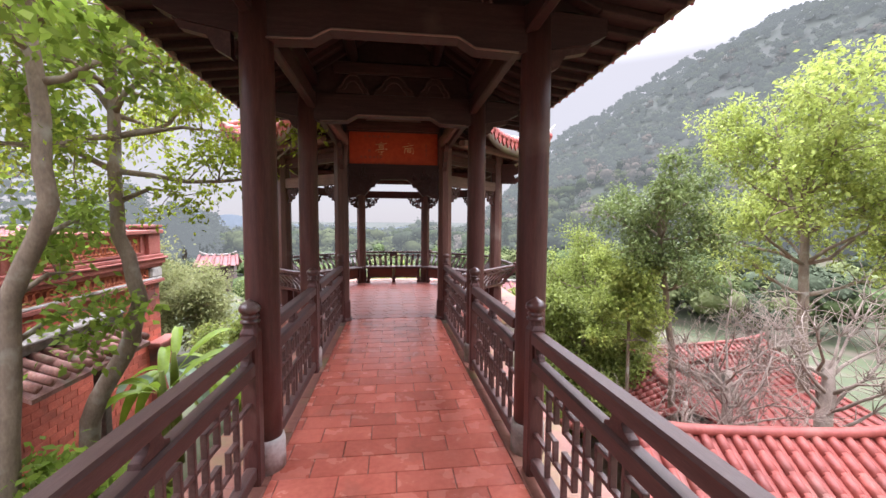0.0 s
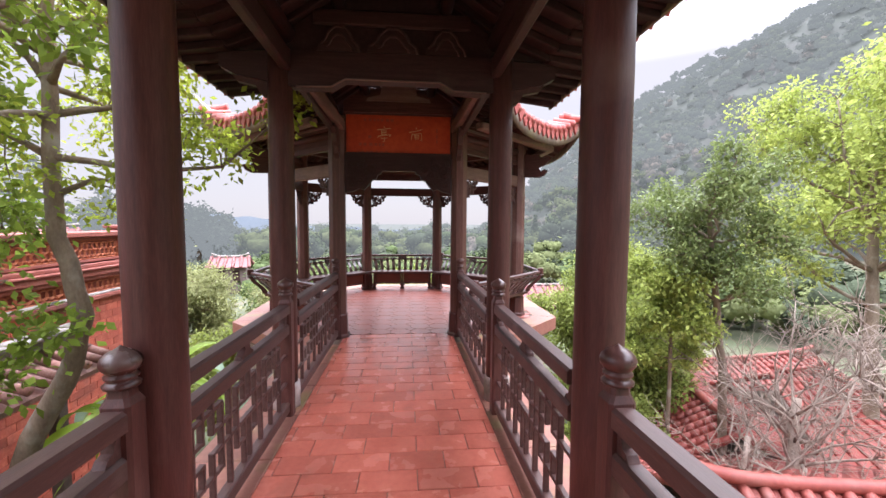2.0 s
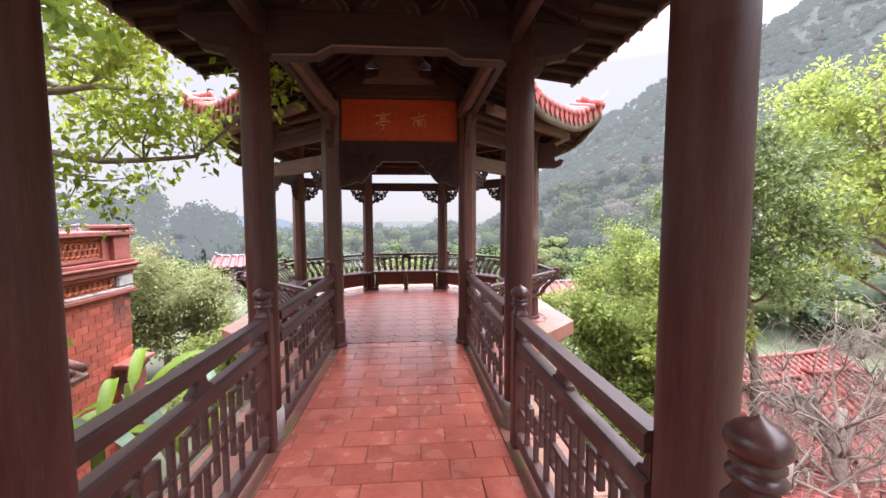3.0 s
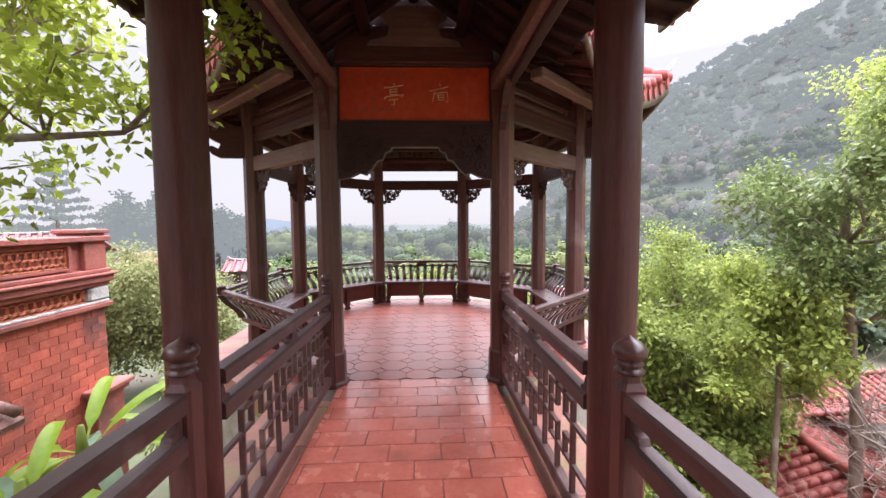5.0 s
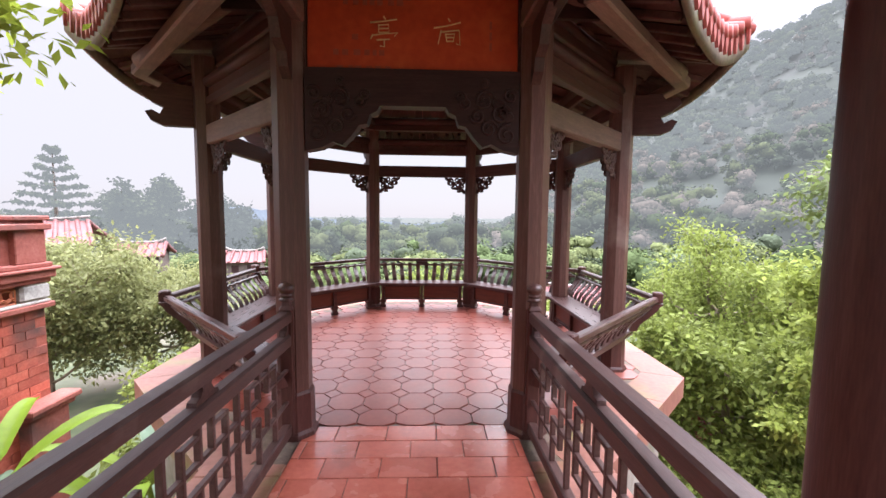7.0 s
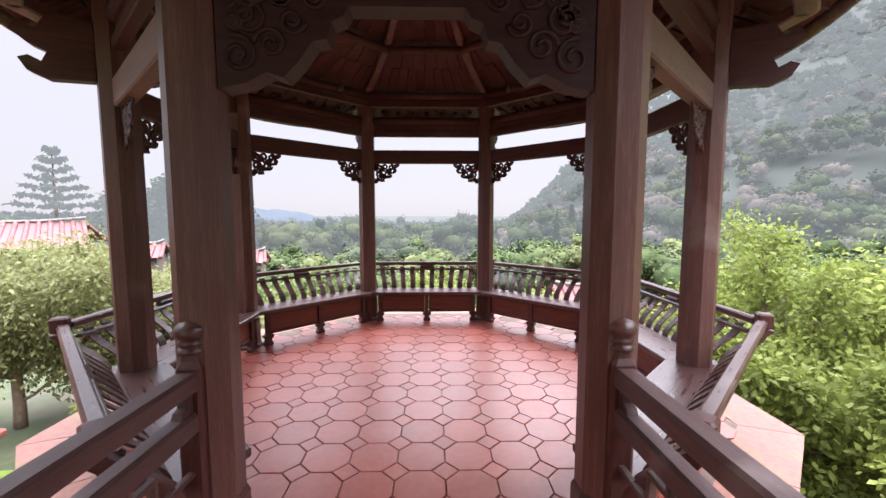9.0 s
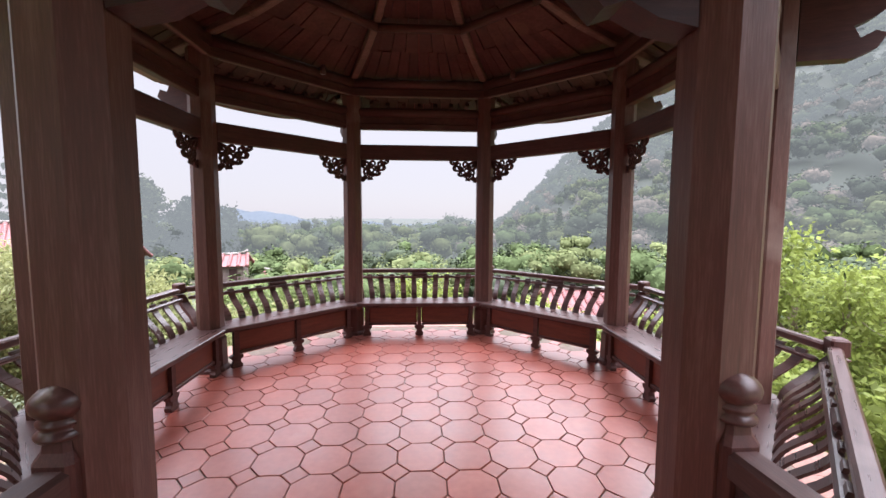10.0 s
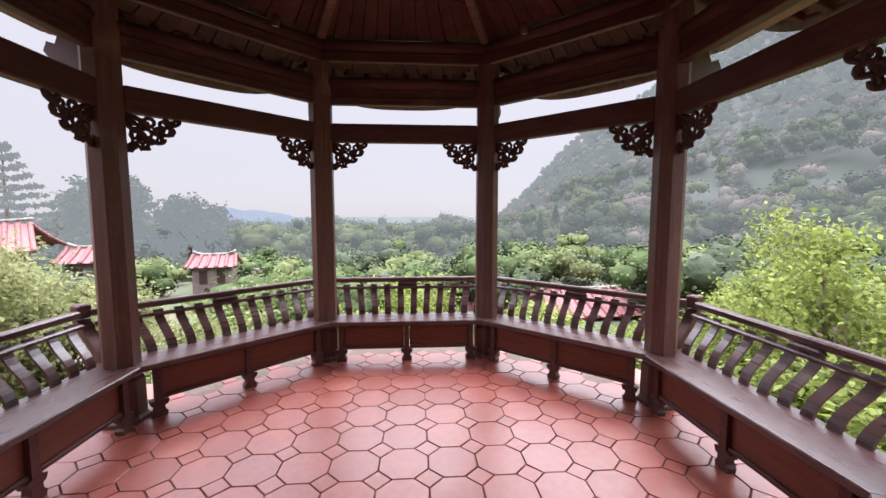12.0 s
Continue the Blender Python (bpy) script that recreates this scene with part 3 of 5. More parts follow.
HL = AP * T22
for k in range(8):
    if k:
        t = thing("tie_beam", "straight brown wooden tie beam between two pavilion posts", "beam", "tie beams of the pavilion", side_pose(k))
        g = Geo()
        g.box(-HL + 0.10, AP - 0.045, 2.140, HL - 0.10, AP + 0.045, 2.315, 0.01)
        part("beam", g, PALE_WOOD if k in (1, 7) else WOOD_X, t)
        for s in (-1, 1):
            bracket(side_pose(k) @ pose(s * (HL - 0.10), AP, 2.142) @ Matrix.Diagonal((-s, 1, 1, 1)))
    t = thing("purlin", "round dark wooden purlins and plates stacked under the pavilion ceiling", "beam", "purlins of the pavilion", side_pose(k))
    if k:
        g = Geo()
        g.box(-HL + 0.09, AP - 0.035, 2.495, HL - 0.09, AP + 0.035, 2.565, 0.006)
        part("lower_plate", g, WOOD_X, t)
        g = Geo()
        rim = [(AP + 0.055 * math.cos(a), 2.70 + 0.055 * math.sin(a)) for a in [2 * math.pi * j / 12 for j in range(12)]]
        g.loft([[(x, y, z) for y, z in rim] for x in (-HL - 0.02, HL + 0.02)], smooth=True)
        part("round_beam", g, WOOD_X, t)
        g = Geo()
        g.box(-HL + 0.10, AP - 0.012, 2.566, HL - 0.10, AP + 0.012, 2.648, 0.004)
        part("filler_board", g, BOARD, t)
    a2 = 1.87
    h2 = a2 * T22
    g = Geo()
    rim = [(a2 - 0.01 + 0.055 * math.cos(a), 3.005 + 0.055 * math.sin(a)) for a in [2 * math.pi * j / 12 for j in range(12)]]
    g.loft([[(x, y, z) for y, z in rim] for x in (-h2, h2)], smooth=True)
    part("upper_round_beam", g, WOOD_X, t)
    g = Geo()
    g.box(-h2, a2 - 0.03, 2.865, h2, a2 + 0.03, 2.948, 0.006)
    part("upper_plate", g, WOOD_X, t)
    g = Geo()
    g.box(-h2 + 0.08, a2 - 0.042, 2.850, h2 - 0.08, a2 - 0.012, 2.864, 0.003)
    part("edge_moulding", g, PALE_WOOD, t, "thin pale moulding under the plate")
    a3 = 0.97
    g = Geo()
    h3 = a3 * T22
    rim = [(a3 + 0.04 * math.cos(a), 3.24 + 0.04 * math.sin(a)) for a in [2 * math.pi * j / 10 for j in range(10)]]
    g.loft([[(x, y, z) for y, z in rim] for x in (-h3, h3)], smooth=True)
    part("inner_beam", g, WOOD_X, t)

for k in range(1, 8):
    t = thing("eave_purlin", "straight faded brown purlin carrying the upswept eave", "beam", "eave purlins of the pavilion", side_pose(k))
    g = Geo()
    e = 2.42 * T22 + 0.02
    g.box(-e if k != 7 else -e + 0.02, 2.36, 2.70, e if k != 1 else e - 0.02, 2.48, 2.79, 0.012)
    part("beam", g, PALE_WOOD, t)

# ---- pavilion roof ----
PROFILE = [(0.12, 4.02), (0.50, 3.68), (0.97, 3.34), (1.40, 3.20), (1.90, 3.085), (2.30, 2.92), (2.72, 2.74)]
LIFT = [0, 0, 0, 0, 0.02, 0.11, 0.32]
roof = thing("ceiling_pavilion", "dark boarded octagonal ceiling under the pavilion roof", "ceiling", kind="structure")
g = Geo()
for k in range(8):
    m = side_pose(k)
    for i in range(len(PROFILE) - 1):
        (a0, z0), (a1, z1) = PROFILE[i], PROFILE[i + 1]
        nb = max(3, int(a1 * 2 * T22 / 0.13))
        for j in range(nb):
            us = (-1 + 2 * j / nb, -1 + 2 * (j + 1) / nb - 0.010)
            lift = lambda u, w: w * abs(u) ** 3
            low = [(u * a * T22 * (1 + (0.035 if i == 5 and a == a1 else 0) * abs(u) ** 3), a * (1 + (0.035 if a == a1 and i == 5 else 0) * abs(u) ** 3), z + lift(u, w)) for a, z, w in ((a0, z0, LIFT[i]), (a1, z1, LIFT[i + 1])) for u in us]
            dz = 0.006 * ((j * 7 + i) % 3)
            low = [(x, y, z - dz) for x, y, z in low]
            if i >= 4 and (k == 0 or any(abs((m @ Vector(q)).x) < 0.72 and (m @ Vector(q)).y < CY for q in low)):
                continue
            up = [(x, y, z + 0.05 + dz) for x, y, z in low]
            g.add(low + up, [(0, 2, 3, 1), (4, 5, 7, 6), (0, 1, 5, 4), (2, 6, 7, 3), (0, 4, 6, 2), (1, 3, 7, 5)], m=m)
part("boards", g, BOARD, roof)
for k in range(8):
    a = radians(-67.5 + 45 * k)
    rr = lambda ap: ap / math.cos(radians(22.5))
    pts = [(rr(ap) * math.cos(a), CY + rr(ap) * math.sin(a), z - 0.035 + w) for (ap, z), w in zip(PROFILE, LIFT)]
    g = Geo()
    for i in range(4 if k in (0, 7) else len(pts) - 1):
        q = Vector(pts[i + 1])
        g.beam(pts[i], q, 0.075 if i < 4 else 0.11, 0.085 if i < 4 else 0.13, 0.01)
    part("hip_rafter", g, PALE_WOOD, roof)
g = Geo()
g.lathe([(0.0, 3.78), (0.07, 3.82), (0.10, 3.92), (0.09, 4.05), (0.0, 4.06)], 16, pose(0, CY, 0))
part("king_post_drop", g, CARVED, roof, "turned wooden drop at the roof's middle")
g = Geo()
for k in range(8):
    m = side_pose(k)
    for j in range(11):
        u = -0.92 + 1.84 * j / 10
        pts = []
        for (ap, z), w in list(zip(PROFILE, LIFT))[4:]:
            pts.append((u * 2.70 * T22 if ap > 2 else u * 2.2 * T22, ap, z - 0.03 + w * abs(u) ** 3))
        q = m @ Vector(pts[2])
        if k == 0 or (abs(q.x) < 0.9 and q.y < CY):
            continue
        for i in (1,):
            g.beam(m @ Vector(pts[i]), m @ Vector(pts[i + 1]), 0.05, 0.05, 0.006)
part("eave_rafters", g, BOARD, roof, "close-set dark eave rafters")
ROOF = thing("pavilion_roof", "red clay tiled octagonal roof with upswept corners", "roof", kind="structure")
drop_mesh = None
for k in range(8):
    m = side_pose(k)
    g = Geo()
    n = 24
    for i in range(n):
        us = (-1 + 2 * i / n, -1 + 2 * (i + 1) / n)
        f = lambda u, z: (u * 2.75 * T22 * (1 + 0.035 * abs(u) ** 3), 2.75 * (1 + 0.035 * abs(u) ** 3), z + 0.32 * abs(u) ** 3)
        lo = [f(us[0], 2.66), f(us[1], 2.66), f(us[1], 2.80), f(us[0], 2.80)]
        hi = [(x, y + 0.03, z) for x, y, z in lo]
        q = m @ Vector(lo[0])
        if k == 0 or (abs(q.x) < 1.15 and q.y < CY):
            continue
        g.add(lo + hi, [(0, 1, 2, 3), (4, 7, 6, 5), (0, 4, 5, 1), (3, 2, 6, 7)], True, m)
    if g.f:
        part("fascia", g, FASCIA, ROOF, "mossy curved eave board")
    g = Geo()
    for i in range(len(PROFILE) - 1):
        (a0, z0), (a1, z1) = PROFILE[i], PROFILE[i + 1]
        if i == 5:
            a1 *= 1.03
        for j in range(6):
            us = (-1 + 2 * j / 6, -1 + 2 * (j + 1) / 6)
            low = [(u * a * T22, a, z + 0.09 + w * abs(u) ** 3) for a, z, w in ((a0, z0, LIFT[i]), (a1, z1, LIFT[i + 1])) for u in us]
            if i >= 4 and (k == 0 or any(abs((m @ Vector(q)).x) < 0.72 and (m @ Vector(q)).y < CY for q in low)):
                continue
            g.add(low, [(0, 1, 3, 2)], True, m)
    part("roof_slope", g, ROOF_TILE, ROOF)
    rows = 17
    for j in range(rows):
        u = -1 + 2 * (j + 0.5) / rows
        s = 1 + 0.035 * abs(u) ** 3
        at = m @ pose(u * 2.78 * T22 * s, 2.78 * s, 2.84 + 0.32 * abs(u) ** 3)
        if drop_mesh is None:
            dg = Geo()
            prof = [(-0.075, 0.045), (-0.060, 0.0), (-0.035, -0.055), (0.0, -0.105), (0.035, -0.055), (0.060, 0.0), (0.075, 0.045), (0.0, 0.062)]
            dg.loft([[(x, y, z) for x, z in prof] for y in (0.0, 0.022)])
            drop_mesh = dg.mesh("drip_tile", ROOF_TILE)
            cg = Geo()
            rim = [(0.052 * math.cos(a), 0.052 * math.sin(a)) for a in [2 * math.pi * q / 12 for q in range(12)]]
            cg.loft([[(x, y, z + 0.05 + (0.02 - y) * 0.25) for x, z in rim] for y in (-0.30, 0.03)], smooth=True)
            cap_mesh = cg.mesh("cover_tile", ROOF_TILE)
        if abs(at.translation.x) < 1.2 and at.translation.y < CY:
            continue
        part("drip_tile", drop_mesh, None, ROOF, at=at)
        part("cover_tile", cap_mesh, None, ROOF, at=at @ pose(2.78 * T22 / rows, 0, 0))
    a = radians(-67.5 + 45 * k)
    g = Geo()
    pts, rad = [], []
    for ap, z, r in ((0.2, 4.2, 0.07), (0.9, 3.55, 0.07), (1.885, 3.21, 0.07), (2.4, 3.08, 0.07), (2.76, 3.12, 0.065), (2.85, 3.22, 0.04), (2.94, 3.36, 0.008)):
        rr_ = ap / math.cos(radians(22.5))
        if k in (0, 7) and ap > 1.9:
            continue
        pts.append((rr_ * math.cos(a), CY + rr_ * math.sin(a), z))
        rad.append(r)
    g.tube(pts, rad, 8)
    part("hip_ridge", g, MORTAR_W, ROOF, "weathered hip ridge with an upturned tip")
# brackets that carry the corners of the eave
for k in range(1, 7):
    a = -67.5 + 45 * k
    g = Geo()
    prof = [(0.10, 2.30), (0.34, 2.29), (0.43, 2.33), (0.47, 2.40), (0.42, 2.42), (0.36, 2.39), (0.33, 2.45), (0.42, 2.49), (0.50, 2.56), (0.46, 2.62), (0.38, 2.58), (0.33, 2.66), (0.10, 2.66)]
    r0 = AP / math.cos(radians(22.5))
    g.loft([[(r0 + x, y, z) for x, z in prof] for y in (-0.04, 0.04)])
    ob = part("eave_bracket", g, WOOD_X, None, at=pose(0, CY, 0, 0, 0, a))
    tagged(ob, "stepped dark wooden bracket arm carrying the eave corner", "bracket", "eave brackets")


# ---- front beam, plaque and carved front panels ----
t = thing("front_beam", "deep dark front beam with carved cloud brackets over the entrance", "beam")
g = Geo()
FY = CY - AP
prof = [(-0.70, 1.93), (-0.60, 1.95), (-0.52, 1.99), (-0.46, 1.97), (-0.40, 2.03), (-0.35, 2.10), (-0.30, 2.11), (-0.28, 2.17), (-0.235, 2.19), (-0.215, 2.225)]
outline = prof + [(-x, z) for x, z in reversed(prof)] + [(0.70, 2.46), (-0.70, 2.46)]
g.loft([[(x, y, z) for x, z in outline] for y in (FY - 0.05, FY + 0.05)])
# shade over the entrance is put into this beam's colour
part("beam", g, SHADED_BEAM, t)
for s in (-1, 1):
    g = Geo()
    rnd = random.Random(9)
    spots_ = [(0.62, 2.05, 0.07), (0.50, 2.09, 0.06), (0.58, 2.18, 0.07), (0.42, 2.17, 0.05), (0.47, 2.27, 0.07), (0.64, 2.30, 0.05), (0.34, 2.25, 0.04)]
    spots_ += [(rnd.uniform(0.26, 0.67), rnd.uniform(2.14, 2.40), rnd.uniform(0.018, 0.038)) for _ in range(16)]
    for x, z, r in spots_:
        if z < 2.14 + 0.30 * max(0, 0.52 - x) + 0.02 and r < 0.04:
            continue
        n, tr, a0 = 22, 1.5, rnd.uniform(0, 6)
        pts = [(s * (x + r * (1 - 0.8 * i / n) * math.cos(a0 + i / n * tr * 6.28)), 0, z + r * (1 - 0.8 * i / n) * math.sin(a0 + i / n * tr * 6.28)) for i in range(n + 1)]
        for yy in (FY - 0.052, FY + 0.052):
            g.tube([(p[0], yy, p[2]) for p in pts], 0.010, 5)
    part("carving", g, SHADED_BEAM, t, "carved scroll relief")
g = Geo()
g.box(-0.72, FY - 0.04, 2.98, 0.72, FY + 0.04, 3.30, 0.01)
part("upper_beam", g, WOOD_X, t)

plaque = thing("name_plaque", "red lacquered board with two gilt characters and faded writing", "sign", at=pose(0, 6.512, 2.70, -4, 0, 0))
g = Geo()
g.box(-0.69, -0.015, -0.262, 0.69, 0.02, 0.262, 0.006)
part("board", g, PLAQUE, plaque)
g = Geo()
for x0, x1, z0, z1 in ((-0.73, -0.694, -0.30, 0.30), (0.694, 0.73, -0.30, 0.30), (-0.69, 0.69, 0.266, 0.30), (-0.69, 0.69, -0.30, -0.266)):
    g.box(x0, -0.03, z0, x1, 0.02, z1, 0.006)
part("frame", g, CARVED, plaque)
STROKES_A = [[(0, 95), (8, 80)], [(-55, 62), (0, 70), (55, 82)], [(-20, 52), (-20, 12), (22, 14), (20, 54), (-20, 50)], [(-18, 32), (20, 34)], [(-45, -2), (-52, -22)], [(-45, -4), (0, 6), (58, 12), (44, -6)], [(-28, -28), (26, -22)], [(2, -26), (4, -62), (-14, -58)]]
STROKES_B = [[(2, 92), (8, 78)], [(-58, 42), (0, 56), (52, 74)], [(-28, 30), (-40, -40)], [(-28, 22), (46, 34), (50, -44), (34, -36)], [(-10, 12), (-4, -28)], [(-12, 10), (28, 14), (22, -26)], [(-6, -6), (24, -4)], [(-6, -26), (24, -24)]]
for cx, cz, strokes in ((-0.195, 0.005, STROKES_A), (0.225, 0.005, STROKES_B)):
    g = Geo()
    for st in strokes:
        pts = [(cx + 0.0016 * x, -0.017, cz + 0.00125 * (z - 15)) for x, z in st]
        g.tube(pts, [0.0085] + [0.006] * (len(pts) - 1), 6, flat=0.6)
    part("character", g, GILT, plaque, "gilt brush-written character")
rnd = random.Random(2)
bars = []
for x0, x1, z in ((-0.50, -0.16, -0.235), (-0.52, -0.22, -0.13), (-0.46, -0.10, 0.195), (-0.40, -0.36, -0.03)):
    x = x0
    while x < x1:
        w = rnd.uniform(0.025, 0.045)
        bars.append((x, z - 0.018, x + w, z + 0.018))
        x += w + rnd.uniform(0.015, 0.035)
bars += [(0.50, z, 0.515, z + 0.05) for z in (-0.10, -0.03, 0.04)]
for x0, z0, x1, z1 in bars:
    g = Geo()
    g.box(x0, -0.0165, z0, x1, -0.0145, z1, 0.001)
    part("faded_mark", g, FADED, plaque)


# ---- roof of the walk ----
EAVE_X, EAVE_Z, RIDGE_Z = 1.66, 2.80, 3.62
R0, R1, R2 = -9.0, 6.50, 5.45
t = thing("ceiling_walk", "dark boarded ceiling of the covered walk", "ceiling", kind="structure")
g = Geo()
CURVE = [(0.0, RIDGE_Z), (0.45, 3.30), (0.85, 3.03), (1.25, 2.87), (EAVE_X, EAVE_Z + 0.02)]
for s in (-1, 1):
    for i in range(len(CURVE) - 1):
        (xa, za), (xb, zb) = CURVE[i], CURVE[i + 1]
        nb = 106
        for j in range(nb):
            ya, yb = R0 + (R1 - R0) * j / nb, R0 + (R1 - R0) * (j + 1) / nb - 0.006
            dz = 0.006 * ((j * 5 + i) % 3)
            if yb > R2 and xb > 1.3:
                continue
            lo = [(s * x, y, z + fall(y) - dz) for x, z in ((xa, za), (xb, zb)) for y in (ya, yb)]
            hi = [(x, y, z + 0.045 + dz) for x, y, z in lo]
            g.add(lo + hi, [(0, 1, 3, 2), (4, 6, 7, 5), (0, 4, 5, 1), (2, 3, 7, 6), (0, 2, 6, 4), (1, 5, 7, 3)])
# ceiling boards and rafters take the copy with shade in its colour
part("boards", g, SHADED_BOARD, t)
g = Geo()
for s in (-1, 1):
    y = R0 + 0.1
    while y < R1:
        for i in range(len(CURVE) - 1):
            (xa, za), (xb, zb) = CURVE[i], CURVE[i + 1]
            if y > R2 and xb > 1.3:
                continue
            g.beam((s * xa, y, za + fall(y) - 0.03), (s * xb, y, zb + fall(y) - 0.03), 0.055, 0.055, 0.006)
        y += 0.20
part("rafters", g, SHADED_BOARD, t, "close-set dark rafters")
for s in (-1, 1):
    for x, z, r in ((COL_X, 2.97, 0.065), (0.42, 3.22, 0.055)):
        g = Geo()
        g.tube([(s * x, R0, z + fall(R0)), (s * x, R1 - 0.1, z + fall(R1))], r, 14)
        part("purlin", g, SHADED_BEAM, t)
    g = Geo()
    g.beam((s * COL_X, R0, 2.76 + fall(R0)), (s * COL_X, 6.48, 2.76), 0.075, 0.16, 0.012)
    part("side_beam", g, SHADED_BEAM, t)
g = Geo()
g.tube([(0, R0, 3.52 + fall(R0)), (0, R1 - 0.1, 3.52)], 0.06, 12)
part("ridge_purlin", g, SHADED_BOARD, t)
walk_ceiling = t
wr = thing("walk_roof", "red clay tiled roof over the covered walk", "roof", kind="structure")
for s in (-1, 1):
    g = Geo()
    for i in range(len(CURVE) - 1):
        (xa, za), (xb, zb) = CURVE[i], CURVE[i + 1]
        ye = R1 if xb < 1.3 else R2
        g.add([(s * xa, R0, za + 0.08 + fall(R0)), (s * xa, ye, za + 0.08), (s * xb, ye, zb + 0.08), (s * xb, R0, zb + 0.08 + fall(R0))], [(0, 1, 2, 3)], True)
    part("roof_slope", g, ROOF_TILE, wr)
    y = R0 + 0.1
    g = Geo()
    g.beam((s * (EAVE_X + 0.015), R0, EAVE_Z + 0.03 + fall(R0)), (s * (EAVE_X + 0.015), R2, EAVE_Z + 0.045), 0.03, 0.10, 0.006)
    part("fascia", g, FASCIA, wr)
    while y < R2 - 0.05:
        at = pose(s * (EAVE_X + 0.05), y, EAVE_Z + 0.10 + fall(y), 0, 0, -90 * s)
        part("drip_tile", drop_mesh, None, wr, at=at)
        part("cover_tile", cap_mesh, None, wr, at=at @ pose(0.085, 0, 0))
        y += 0.17
g = Geo()
outline = [(-1.25, 2.84), (1.25, 2.84), (1.25, 2.89), (0.85, 3.05), (0.45, 3.32), (0.0, 3.64), (-0.45, 3.32), (-0.85, 3.05), (-1.25, 2.89)]
g.loft([[(x, y, z) for x, z in outline] for y in (6.53, 6.56)])
part("end_board", g, SHADED_BEAM, walk_ceiling)
g = Geo()
outline = [(-1.22, 3.16), (1.22, 3.16), (0.85, 3.20), (0.45, 3.42), (0.0, 3.72), (-0.45, 3.42), (-0.85, 3.20)]
g.loft([[(x, y, z) for x, z in outline] for y in (6.57, 6.62)])
part("gable_cover", g, ROOF_TILE, wr, "red clay gable end above the pavilion roof")
g = Geo()
pr = [(-0.42, 3.12), (0.42, 3.12), (0.40, 3.16), (0.24, 3.20), (0.22, 3.30), (0.30, 3.38), (0.18, 3.46), (-0.18, 3.46), (-0.30, 3.38), (-0.22, 3.30), (-0.24, 3.20), (-0.40, 3.16)]
g.loft([[(x, y, z) for x, z in pr] for y in (6.44, 6.50)])
part("gable_carving", g, PALE_WOOD, walk_ceiling, "pale carved vase-shaped gable piece")
# cross frames over each pair of columns
for y, xl, xr in COLUMNS:
    z = fall(y)
    t = thing("cross_frame", "dark cross beam with carved humps under the walk's roof", "beam", "cross frames of the walk", pose(0, y, z))
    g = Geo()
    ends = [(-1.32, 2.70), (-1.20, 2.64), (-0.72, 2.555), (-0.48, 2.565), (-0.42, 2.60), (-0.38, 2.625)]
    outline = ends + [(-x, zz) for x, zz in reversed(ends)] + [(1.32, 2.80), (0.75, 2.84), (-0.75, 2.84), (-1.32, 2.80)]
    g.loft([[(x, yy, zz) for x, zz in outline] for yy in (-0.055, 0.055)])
    part("beam", g, SHADED_BEAM, t)
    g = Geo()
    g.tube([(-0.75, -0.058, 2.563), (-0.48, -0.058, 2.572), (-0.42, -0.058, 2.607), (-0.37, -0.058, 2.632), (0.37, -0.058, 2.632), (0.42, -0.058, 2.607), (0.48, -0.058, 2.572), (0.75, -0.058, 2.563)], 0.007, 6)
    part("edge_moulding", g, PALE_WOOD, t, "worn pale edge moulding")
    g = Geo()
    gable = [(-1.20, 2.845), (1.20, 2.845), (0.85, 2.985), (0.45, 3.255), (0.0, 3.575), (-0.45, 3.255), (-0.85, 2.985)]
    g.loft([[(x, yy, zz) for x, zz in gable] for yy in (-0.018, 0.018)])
    part("gable_panel", g, SHADED_BOARD, t, "dark boarded gable infill")
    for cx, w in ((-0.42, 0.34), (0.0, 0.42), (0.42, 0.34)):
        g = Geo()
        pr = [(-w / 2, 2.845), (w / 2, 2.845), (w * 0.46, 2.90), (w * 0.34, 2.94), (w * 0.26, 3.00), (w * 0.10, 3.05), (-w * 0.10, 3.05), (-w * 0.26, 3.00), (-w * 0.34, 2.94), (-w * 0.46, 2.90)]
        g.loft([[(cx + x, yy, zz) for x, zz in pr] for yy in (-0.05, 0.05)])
        part("hump", g, SHADED_BEAM, t, "cloud-shaped carved hump block")
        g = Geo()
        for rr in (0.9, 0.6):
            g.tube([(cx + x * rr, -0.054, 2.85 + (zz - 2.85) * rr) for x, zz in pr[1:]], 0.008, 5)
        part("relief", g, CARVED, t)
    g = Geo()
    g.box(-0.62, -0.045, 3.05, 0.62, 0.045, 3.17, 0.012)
    part("upper_beam", g, SHADED_BEAM, t)
    for s in (-1, 1):
        g = Geo()
        pr = [(0.93, 2.45), (1.02, 2.50), (1.06, 2.57), (1.20, 2.60), (1.24, 2.66), (0.93, 2.64)]
        g.loft([[(s * x, yy, zz) for x, zz in pr] for yy in (-0.03, 0.03)])
        part("corbel", g, CARVED, t, "carved corbel on the outer side of the column")
